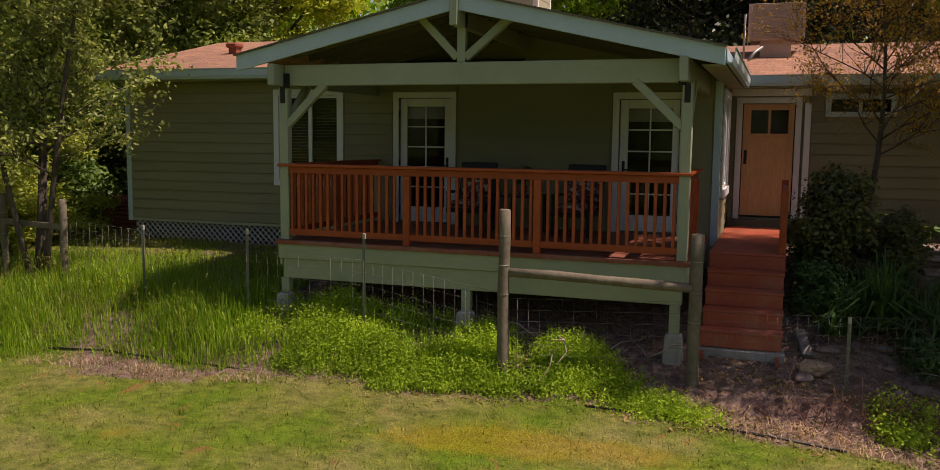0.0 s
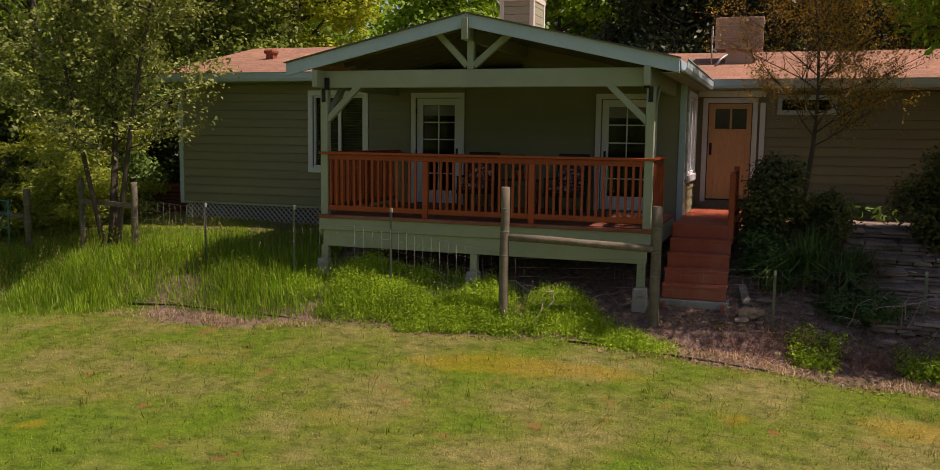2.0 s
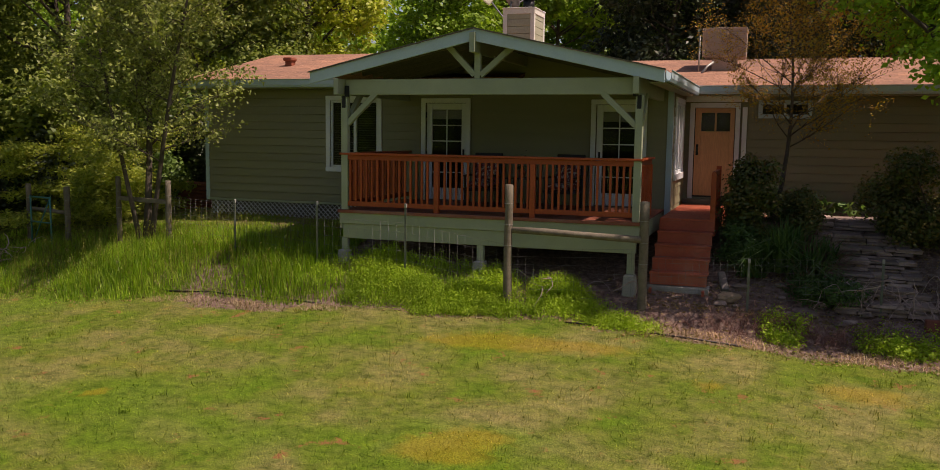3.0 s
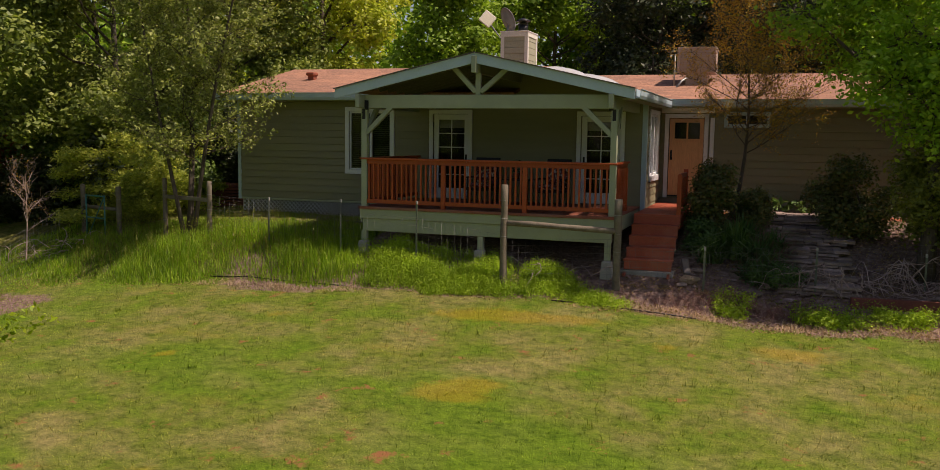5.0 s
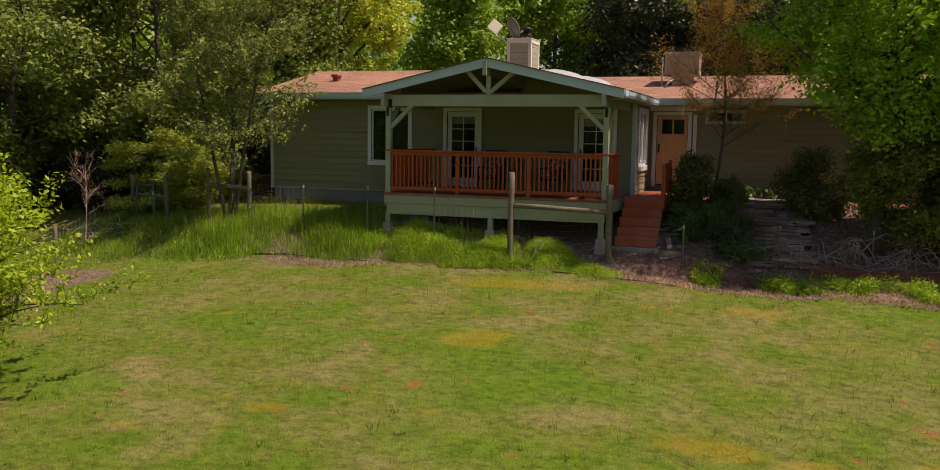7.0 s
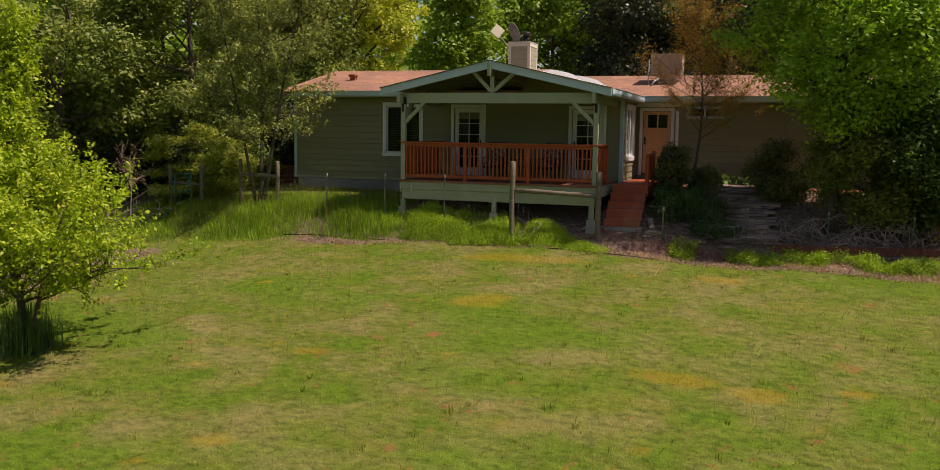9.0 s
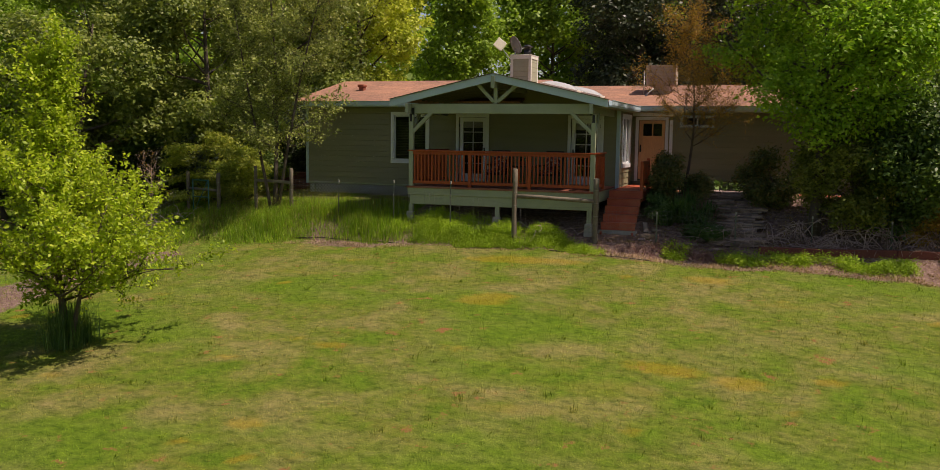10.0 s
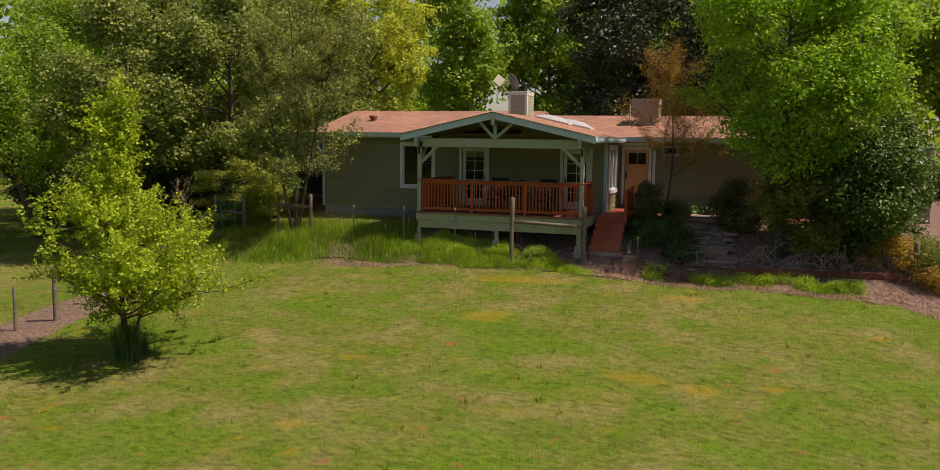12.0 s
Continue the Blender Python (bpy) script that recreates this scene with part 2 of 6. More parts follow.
def part(name, bm, material, parent=None, label="", smooth=False):
    mesh = bpy.data.meshes.new(name)
    bm.to_mesh(mesh)
    bm.free()
    if smooth:
        mesh.shade_smooth()
    return link(name, mesh, material, parent, label)


def from_np(name, verts, faces, material, parent=None, label="", smooth=False):
    """A mesh out of arrays: verts (n, 3), faces (m, 3 or 4)."""
    mesh = bpy.data.meshes.new(name)
    verts, faces = np.asarray(verts, np.float32), np.asarray(faces, np.int32)
    m, k = faces.shape
    mesh.vertices.add(len(verts))
    mesh.vertices.foreach_set("co", verts.ravel())
    mesh.loops.add(m * k)
    mesh.loops.foreach_set("vertex_index", faces.ravel())
    mesh.polygons.add(m)
    mesh.polygons.foreach_set("loop_start", np.arange(0, m * k, k, dtype=np.int32))
    if smooth:
        mesh.polygons.foreach_set("use_smooth", np.ones(m, bool))
    mesh.update(calc_edges=True)
    return link(name, mesh, material, parent, label)


def add_box(bm, x0, x1, y0, y1, z0, z1, bevel=0.0, m=None):
    r = bmesh.ops.create_cube(bm, size=1)
    vs = r["verts"]
    for v in vs:
        v.co = Vector(((x0 + x1) / 2 + v.co.x * (x1 - x0), (y0 + y1) / 2 + v.co.y * (y1 - y0), (z0 + z1) / 2 + v.co.z * (z1 - z0)))
    if bevel:
        es = list({e for v in vs for e in v.link_edges})
        out = bmesh.ops.bevel(bm, geom=es, offset=bevel, segments=1, affect="EDGES", clamp_overlap=True)
        vs = list({v for f in out["faces"] for v in f.verts} | {v for v in vs if v.is_valid})
    if m is not None:
        bmesh.ops.transform(bm, matrix=m, verts=vs)
    return vs


def box(name, x0, x1, y0, y1, z0, z1, material, parent=None, label="", bevel=0.004):
    bm = bmesh.new()
    add_box(bm, x0, x1, y0, y1, z0, z1, bevel)
    return part(name, bm, material, parent, label)


def beam_between(name, a, b, w, h, material, parent=None, label="", bevel=0.004, up=(0, 0, 1)):
    """A squared timber from a to b, w across and h in the direction of up."""
    a, b = Vector(a), Vector(b)
    z = (b - a).normalized()
    x = Vector(up).cross(z)
    x = x.normalized() if x.length > 1e-4 else Vector((1, 0, 0))
    y = z.cross(x)
    m = Matrix((x, y, z)).transposed().to_4x4()
    m.translation = (a + b) / 2
    bm = bmesh.new()
    n = (b - a).length / 2
    add_box(bm, -w / 2, w / 2, -h / 2, h / 2, -n, n, bevel, m)
    return part(name, bm, material, parent, label)


def tube_np(points, radii, sides=6):
    """Arrays of a tube along points."""
    pts = [Vector(p) for p in points]
    verts, faces = [], []
    ref = Vector((0.31, 0.17, 0.93))
    for i, p in enumerate(pts):
        d = (pts[min(i + 1, len(pts) - 1)] - pts[max(i - 1, 0)])
        d = d.normalized() if d.length > 1e-6 else Vector((0, 0, 1))
        u = d.cross(ref)
        u = u.normalized() if u.length > 1e-3 else d.orthogonal().normalized()
        v = d.cross(u)
        for k in range(sides):
            a = 2 * math.pi * k / sides
            verts.append(p + (u * math.cos(a) + v * math.sin(a)) * radii[i])
    n = len(pts)
    for i in range(n - 1):
        for k in range(sides):
            k2 = (k + 1) % sides
            faces.append((i * sides + k, i * sides + k2, (i + 1) * sides + k2, (i + 1) * sides + k))
    # end caps as fans of quads
    for base, flip in ((0, True), ((n - 1) * sides, False)):
        for k in range(1, sides - 1, 2):
            q = (base, base + k, base + k + 1, base + (k + 2) % sides)
            faces.append(q[::-1] if flip else q)
    return verts, faces


class Heap:
    """Gathers arrays into one mesh."""
    def __init__(self):
        self.v, self.f, self.n = [], [], 0

    def add(self, verts, faces):
        self.v.append(np.asarray([tuple(p) for p in verts], np.float32))
        self.f.append(np.asarray(faces, np.int32) + self.n)
        self.n += len(verts)

    def tube(self, points, radii, sides=6):
        self.add(*tube_np(points, radii, sides))

    def done(self, name, material, parent=None, label="", smooth=True):
        return from_np(name, np.concatenate(self.v), np.concatenate(self.f), material, parent, label, smooth)


def tube(name, points, radii, material, parent=None, label="", sides=8):
    h = Heap()
    h.tube(points, radii if isinstance(radii, (list, tuple)) else [radii] * len(points), sides)
    return h.done(name, material, parent, label)

# ---- ground ----
def smooth(a, b, t):
    t = min(1.0, max(0.0, (t - a) / (b - a)))
    return t * t * (3 - 2 * t)


EDGE = [(-9, -2.0), (-5, -1.5), (-3, -1.05), (0, -1.05), (3, -1.0), (5, -0.98), (6.0, -1.05), (7.5, -1.4), (9.5, -1.3), (11.4, -1.05), (12.9, -1.0), (14.1, -1.0), (15.3, -1.6), (18, -2.2)]
# heights of the bank at y = 0 and y = 3
LOW = [(-16, -1.3), (-12, -0.9), (-9, -0.35), (-6, -0.2), (-3, 0.0), (0, 0.0), (2.7, -0.08), (5.4, -0.26), (7.3, -0.32), (9, -0.5), (12, -0.62), (17, -0.75)]
HIGH = [(-20, -1.0), (-16, -0.75), (-12, -0.2), (-8, 0.25), (-5, 0.42), (0, 0.4), (5.5, 0.45), (7.6, 0.78), (12, 0.75), (16, 0.5)]


def lerp_table(x, table):
    if x <= table[0][0]:
        return table[0][1]
    for (a, va), (b, vb) in zip(table, table[1:]):
        if x <= b:
            return va + (vb - va) * smooth(a, b, x)
    return table[-1][1]


def lawn_edge(x):
    """The y at which the mown lawn ends and the bank begins."""
    return lerp_table(x, EDGE) + 0.10 * math.sin(x * 1.9) + 0.06 * math.sin(x * 4.3 + 1)


def lawn_z(x, y):
    xc = max(-14.0, min(20.0, x))
    return -0.48 + 0.128 * y - 0.0032 * (xc - 4.0) ** 2 * (1.0 if xc > 4 else 0.8)


def height(x, y):
    e = lerp_table(x, EDGE)
    if y <= e:
        base = lawn_z(x, y)
    else:
        z0, z1, z2 = lawn_z(x, e), lerp_table(x, LOW), lerp_table(x, HIGH)
        if y < 0:
            u = (y - e) / -e
            cut = smooth(5.6, 6.6, x) * (1 - smooth(9.5, 10.5, x))     # a small cut face in the bare soil
            u = u * (1 - cut) + cut * (0.25 * u + 0.75 * smooth(0.38, 0.62, u))
            base = z0 + (z1 - z0) * u
        elif y < 3:
            base = z1 + (z2 - z1) * y / 3
        else:
            base = z2 + 0.02 * min(y - 3, 20)
    far = smooth(45, 110, math.hypot(x, y))
    return base * (1 - far) + (-1.0) * far


def rough_height(x, y):
    return height(x, y) + 0.03 * noise.noise((x * 0.5, y * 0.5, 3.0)) + 0.012 * noise.noise((x * 2.3, y * 2.3, 7.0))


def axis_steps(lo, hi, fine_lo, fine_hi, step):
    out = list(np.arange(fine_lo, fine_hi + 1e-6, step))
    s, p = step, fine_lo
    while p > lo:
        s *= 1.25
        p -= s
        out.insert(0, max(p, lo))
    s, p = step, fine_hi
    while p < hi:
        s *= 1.25
        p += s
        out.append(min(p, hi))
    return out


def lawn_colour(nt):
    """Green and straw patches, fine tufts and dry yellow streaks; shared by soil sheet and blades."""
    n0 = noise_node(nt, 0.8, 5, 0.65, seed=1)
    grass = ramp_node(nt, n0, [(0.34, (0.100, 0.175, 0.014)), (0.45, (0.135, 0.175, 0.026)), (0.55, (0.178, 0.188, 0.05)), (0.70, (0.235, 0.21, 0.08))])
    n1 = noise_node(nt, 6.0, 4, 0.7, stretch=(0.8, 1.3, 1), seed=2)
    tuft = ramp_node(nt, n1, [(0.32, (0.55, 0.62, 0.5)), (0.5, (1.0, 1.0, 1.0)), (0.68, (1.36, 1.3, 1.25))])
    grass = mix_node(nt, 1.0, grass, tuft, "MULTIPLY")
    n4 = noise_node(nt, 0.5, 4, 0.6, stretch=(0.6, 1.5, 1), seed=8)
    yel = ramp_node(nt, n4, [(0.60, (0, 0, 0)), (0.74, (0.6, 0.6, 0.6))])
    grass = mix_node(nt, yel, grass, (0.26, 0.22, 0.045))
    lush = ramp_node(nt, noise_node(nt, 0.27, 3, 0.65, stretch=(0.7, 1.4, 1), seed=17), [(0.47, (0, 0, 0)), (0.62, (0.8, 0.8, 0.8))])
    grass = mix_node(nt, lush, grass, mix_node(nt, 1.0, (0.10, 0.185, 0.012), tuft, "MULTIPLY"))
    dry = nt.nodes.new("ShaderNodeAttribute")
    dry.attribute_name = "dry"
    ad = nt.nodes.new("ShaderNodeMath")
    ad.operation = "MULTIPLY_ADD"
    nt.links.new(noise_node(nt, 5.0, 4, 0.7, seed=11), ad.inputs[0])
    ad.inputs[1].default_value = 0.9
    nt.links.new(dry.outputs["Fac"], ad.inputs[2])
    k = ramp_node(nt, ad.outputs[0], [(0.62, (0, 0, 0)), (1.3, (0.40, 0.40, 0.40))])
    return mix_node(nt, k, grass, (0.36, 0.235, 0.02))


_dry = np.random.default_rng(29)
DRY = [(4.0, -2.1, 1.0, 0.32), (3.3, -2.25, 0.6, 0.22), (5.0, -2.05, 0.8, 0.2), (4.25, -5.65, 0.6, 0.28), (4.5, -5.25, 0.4, 0.2), (2.3, -9.05, 0.35, 0.14), (1.43, -8.86, 0.3, 0.12), (4.7, -8.6, 0.28, 0.12), (2.1, -13.2, 0.18, 0.1), (8.6, -8.4, 0.7, 0.25), (9.9, -8.6, 0.45, 0.25), (8.9, -2.6, 0.6, 0.2)]
DRY += [(_dry.uniform(-7, 14), _dry.uniform(-15, -2.2), _dry.uniform(0.1, 0.35), _dry.uniform(0.06, 0.16)) for _ in range(26)]


def dry_at(x, y):
    """0 on green lawn, 1 in the middle of a dry orange patch."""
    k = 0.0
    for cx, cy, rx, ry in DRY:
        d = ((x - cx) / rx) ** 2 + ((y - cy) / ry) ** 2
        if d < 6:
            k = max(k, math.exp(-d))
    return k


def make_ground_mat():
    m, nt, b = mat_base("mown_lawn_and_soil", 0.95, spec=0.1)
    grass = lawn_colour(nt)
    n1 = noise_node(nt, 45, 3, 0.75, seed=2)
    grain = ramp_node(nt, n1, [(0.28, (0.5, 0.54, 0.45)), (0.5, (0.9, 0.9, 0.9)), (0.75, (1.35, 1.3, 1.2))])
    grass = mix_node(nt, 1.0, grass, grain, "MULTIPLY")
    n2 = noise_node(nt, 1.9, 5, 0.7, seed=3)
    bare = ramp_node(nt, n2, [(0.62, (0, 0, 0)), (0.70, (1, 1, 1))])
    grass = mix_node(nt, bare, grass, (0.27, 0.12, 0.05))
    soil = ramp_node(nt, noise_node(nt, 9, 5, 0.75, seed=4), [(0.3, (0.095, 0.06, 0.047)), (0.5, (0.20, 0.13, 0.108)), (0.72, (0.40, 0.29, 0.24))])
    at = nt.nodes.new("ShaderNodeAttribute")
    at.attribute_name = "bank"
    n3 = noise_node(nt, 3.0, 5, 0.75, seed=6)
    ad = nt.nodes.new("ShaderNodeMath")
    ad.operation = "ADD"
    nt.links.new(at.outputs["Fac"], ad.inputs[0])
    nt.links.new(n3, ad.inputs[1])
    f = ramp_node(nt, ad.outputs[0], [(0.78, (0, 0, 0)), (1.08, (1, 1, 1))])
    col = mix_node(nt, f, grass, soil)
    nt.links.new(col, b.inputs["Base Color"])
    bump_node(nt, b, n1, 0.9, 0.03)
    return m


def build_ground():
    xs = axis_steps(-400, 400, -16, 20, 0.25)
    ys = axis_steps(-200, 600, -30, 14, 0.25)
    verts = [(x, y, rough_height(x, y)) for y in ys for x in xs]
    nx = len(xs)
    faces = [(j * nx + i, j * nx + i + 1, (j + 1) * nx + i + 1, (j + 1) * nx + i) for j in range(len(ys) - 1) for i in range(nx - 1)]
    ob = from_np("ground", verts, faces, make_ground_mat(), smooth=True)
    a = ob.data.attributes.new("bank", "FLOAT", "POINT")
    vals = []
    for x, y, z in verts:
        d = y - lawn_edge(x)
        k = smooth(-0.35, 0.25, d) * (0.25 + 0.75 * smooth(-10.5, -7.0, x)) * (0.25 + 0.75 * smooth(-3.2, -2.4, x))
        left_path = (1 - smooth(0.45, 1.3, 0.8 * abs(x + 7.2 - 0.7 * math.sin(y * 0.35 + 1.2)))) * smooth(-18, -14, y) * (1 - smooth(-3.2, -1.8, y)) * 0.9
        dry = 0.85 * math.exp(-((x + 1.5) / 1.4) ** 2 - ((y + 1.3) / 0.28) ** 2)
        if y > 12:
            k *= 0.8
        vals.append(max(k, left_path, dry))
    a.data.foreach_set("value", np.array(vals, np.float32))
    a = ob.data.attributes.new("dry", "FLOAT", "POINT")
    a.data.foreach_set("value", np.array([dry_at(x, y) for x, y, z in verts], np.float32))
    tagged(ob, "mown green and yellow lawn sloping up to a bare red-brown soil bank", "ground", kind="structure")
    return ob


ground = build_ground()

# ---- the house ----
DECK = 0.945
FRONT, BACK2 = 3.07, 5.43      # front wall of the wing behind the porch, front wall of the long wing
house = thing("house", (0, 6, 0.4), "single-storey sage green clapboard house with a tan shingle roof", "house")


def wall_mesh(name, x0, x1, y0, y1, z0, z1, holes=(), along="x"):
    """A thick wall in one piece with openings (a0, a1, z0, z1) along its length."""
    bm = bmesh.new()
    a0, a1 = (x0, x1) if along == "x" else (y0, y1)
    cuts = sorted({a0, a1, *[h[0] for h in holes], *[h[1] for h in holes]})
    levels = sorted({z0, z1, *[h[2] for h in holes], *[h[3] for h in holes]})
    for p, q in zip(cuts, cuts[1:]):
        for za, zb in zip(levels, levels[1:]):
            am, zm = (p + q) / 2, (za + zb) / 2
            if any(h[0] < am < h[1] and h[2] < zm < h[3] for h in holes):
                continue
            if along == "x":
                add_box(bm, p, q, y0, y1, za, zb)
            else:
                add_box(bm, x0, x1, p, q, za, zb)
    bmesh.ops.remove_doubles(bm, verts=bm.verts[:], dist=0.0005)
    seen = {}
    for f in bm.faces:
        c = f.calc_center_median()
        seen.setdefault((round(c.x, 3), round(c.y, 3), round(c.z, 3)), []).append(f)
    bmesh.ops.delete(bm, geom=[f for fs in seen.values() if len(fs) > 1 for f in fs], context="FACES_ONLY")
    return part(name, bm, M_SIDE, house)


def clapboards(wall, a0, a1, z0, z1, face, holes=(), along="x", sign=-1, pitch=0.178):
    """Lapped boards on a wall's outer face, each one an object; cut at the openings."""
    n = int(math.ceil((z1 - z0) / pitch))
    for i in range(n):
        za, zb = z0 + i * pitch + 0.012, min(z0 + (i + 1) * pitch, z1)
        spans = [(a0, a1)]
        for h in holes:
            if h[2] < (za + zb) / 2 < h[3]:
                spans = [s for p, q in spans for s in ((p, min(q, h[0])), (max(p, h[1]), q)) if s[1] - s[0] > 0.02]
        for p, q in spans:
            t0, t1 = 0.034, 0.012
            if along == "x":
                v = [(p, face, za), (q, face, za), (q, face, zb), (p, face, zb),
                     (p, face + sign * t0, za), (q, face + sign * t0, za), (q, face + sign * t1, zb), (p, face + sign * t1, zb)]
            else:
                v = [(face, p, za), (face, q, za), (face, q, zb), (face, p, zb),
                     (face + sign * t0, p, za), (face + sign * t0, q, za), (face + sign * t1, q, zb), (face + sign * t1, p, zb)]
            f = [(4, 5, 6, 7), (0, 1, 5, 4), (3, 2, 6, 7), (0, 4, 7, 3), (1, 5, 6, 2)]
            bm = bmesh.new()
            vs = [bm.verts.new(c) for c in v]
            for k in f:
                bm.faces.new([vs[i2] for i2 in k])
            bmesh.ops.recalc_face_normals(bm, faces=bm.faces)
            part("siding_board", bm, M_SIDE, wall)


WIN = (-1.82, -0.66, 1.60, 3.07)
D1 = (0.47, 1.41, DECK, 3.03)
D2 = (4.16, 5.10, DECK, 3.00)
ENTRY = BACK2 + 0.05
D3 = (5.86, 6.76, 1.05, 3.03)
RWIN = (7.29, 8.20, 2.87, 3.08)
BWIN = (3.55, 4.90, 1.62, 3.06)

wall_front = wall_mesh("wall_front", -5.10, 5.66, FRONT, FRONT + 0.15, 0.78, 3.42, [WIN, D1, D2])
wall_bay = wall_mesh("wall_bay", 5.51, 5.66, FRONT + 0.15, ENTRY + 0.15, 0.78, 3.42, [BWIN], "y")
wall_left = wall_mesh("wall_left", -5.10, -4.95, FRONT + 0.15, 12.0, 0.40, 3.42, [], "y")
wall_right = wall_mesh("wall_right_wing", 6.98, 13.5, BACK2, BACK2 + 0.15, 0.70, 3.42, [RWIN])
wall_entry = wall_mesh("wall_entry", 5.66, 6.98, ENTRY, ENTRY + 0.15, 0.70, 3.42, [D3])
wall_rear = wall_mesh("wall_rear", -5.10, 13.5, 12.0, 12.15, 0.4, 3.42)
wall_end = wall_mesh("wall_end", 13.35, 13.5, BACK2 + 0.15, 12.0, 0.4, 3.42, [], "y")
# Added inner slabs and partition, coloured near black in place of indoor shade.
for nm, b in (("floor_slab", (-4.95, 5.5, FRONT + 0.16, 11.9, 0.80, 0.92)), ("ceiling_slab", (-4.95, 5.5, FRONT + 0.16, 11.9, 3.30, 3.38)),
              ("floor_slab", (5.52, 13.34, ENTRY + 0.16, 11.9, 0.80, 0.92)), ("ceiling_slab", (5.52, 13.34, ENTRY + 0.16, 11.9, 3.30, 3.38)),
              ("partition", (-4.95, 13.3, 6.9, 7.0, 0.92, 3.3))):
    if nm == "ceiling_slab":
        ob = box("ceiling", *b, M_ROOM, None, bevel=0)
        tagged(ob, "plain room ceiling, coloured near black to stand in for unlit rooms", "ceiling", kind="structure")
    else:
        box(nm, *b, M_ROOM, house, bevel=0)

# skirting lattice and lower wall
def lattice(name, x0, x1, y, z0, z1):
    h = Heap()
    s, w = 0.115, 0.015
    n = int((x1 - x0 + (z1 - z0)) / s) + 1
    for k in range(n):
        for sgn in (1, -1):
            a = x0 - (z1 - z0) + k * s if sgn > 0 else x0 + k * s
            p, q = (a, z0), (a + sgn * (z1 - z0), z1)
            def clip(p, q):
                (xa, za), (xb, zb) = p, q
                if max(xa, xb) <= x0 or min(xa, xb) >= x1:
                    return None
                def at(x):
                    return za + (zb - za) * (x - xa) / (xb - xa)
                if xa < x0: xa, za = x0, at(x0)
                if xa > x1: xa, za = x1, at(x1)
                if xb < x0: xb, zb = x0, at(x0)
                if xb > x1: xb, zb = x1, at(x1)
                return (xa, za), (xb, zb)
            c = clip(p, q)
            if not c:
                continue
            (xa, za), (xb, zb) = c
            yy = y if sgn > 0 else y + 0.008
            h.tube([(xa, yy, za), (xb, yy, zb)], [w * 0.7, w * 0.7], 4)
    return h.done(name, M_WHITE, house, "pale diagonal lattice skirting", smooth=False)


lattice("lattice_skirt", -5.0, 0.0, FRONT + 0.02, 0.36, 0.76)
# Added dark sheet behind the lattice; the underfloor shade is in its colour.
box("crawlspace_dark_backing", -5.05, 5.6, FRONT + 0.35, FRONT + 0.4, -0.6, 0.8, M_SOFFIT, house, bevel=0)
box("skirt_band", -5.10, 0.0, FRONT - 0.03, FRONT + 0.05, 0.745, 0.80, M_SAGE, house)
box("foundation", 6.98, 13.5, BACK2 - 0.02, BACK2 + 0.1, 0.0, 0.72, M_CONC, house)
box("bay_foundation", 5.52, 5.64, FRONT, ENTRY, -0.2, 0.79, M_CONC, house)


# roofs: sheets with thickness, tiled in metres by their own flat coordinates
def roof_sheet(name, corners, material=None, thick=0.07):
    c = [Vector(p) for p in corners]
    u = (c[1] - c[0]).normalized()
    nrm = (c[1] - c[0]).cross(c[-1] - c[0]).normalized()
    v = nrm.cross(u)
    bm = bmesh.new()
    top = [bm.verts.new(p) for p in c]
    bot = [bm.verts.new(p - Vector((0, 0, thick))) for p in c]
    bm.faces.new(top)
    bm.faces.new(bot[::-1])
    for i in range(len(c)):
        j = (i + 1) % len(c)
        bm.faces.new((top[j], top[i], bot[i], bot[j]))
    uv = bm.loops.layers.uv.new("UVMap")
    for f in bm.faces:
        for l in f.loops:
            d = l.vert.co - c[0]
            l[uv].uv = (d.dot(u), d.dot(v))
    return part(name, bm, material or M_ROOF, house)


RZ, RX = 4.16, 2.66            # apex of the porch gable
SL = 0.225
LT, RT = -0.50, 5.90           # ends of its rakes
FY = -0.15                     # plane of its fascia
def gable_z(x):
    return RZ - SL * abs(x - RX)


MAIN_E, MAIN_R, MAIN_ZE, MAIN_ZR = 2.60, 6.50, 3.52, 4.41
LONG_E, LONG_R, LONG_ZE, LONG_ZR = 5.00, 8.70, 3.46, 4.31
roof_sheet("roof_main_front", [(-5.45, MAIN_E, MAIN_ZE), (2.66, MAIN_E, MAIN_ZE), (2.66, MAIN_R, MAIN_ZR), (-5.45, MAIN_R, MAIN_ZR)])
roof_sheet("roof_main_back", [(2.66, MAIN_R, MAIN_ZR), (2.66, 12.5, 3.1), (-5.45, 12.5, 3.1), (-5.45, MAIN_R, MAIN_ZR)][::-1])
roof_sheet("roof_porch_left", [(RX, FY, RZ + 0.012), (RX, 6.0, RZ + 0.012), (LT, 6.0, gable_z(LT) + 0.012), (LT, FY, gable_z(LT) + 0.012)], thick=0.05)
roof_sheet("roof_porch_right", [(RT, FY, gable_z(RT) + 0.012), (RT, 8.6, gable_z(RT) + 0.012), (RX, 8.6, RZ + 0.012), (RX, FY, RZ + 0.012)], thick=0.05)
roof_sheet("roof_long_front", [(2.0, LONG_E, LONG_ZE), (13.9, LONG_E, LONG_ZE), (13.9, LONG_R, LONG_ZR), (2.0, LONG_R, LONG_ZR)])
roof_sheet("roof_long_back", [(13.9, LONG_R, LONG_ZR), (13.9, 12.5, 3.4), (2.0, 12.5, 3.4), (2.0, LONG_R, LONG_ZR)][::-1])

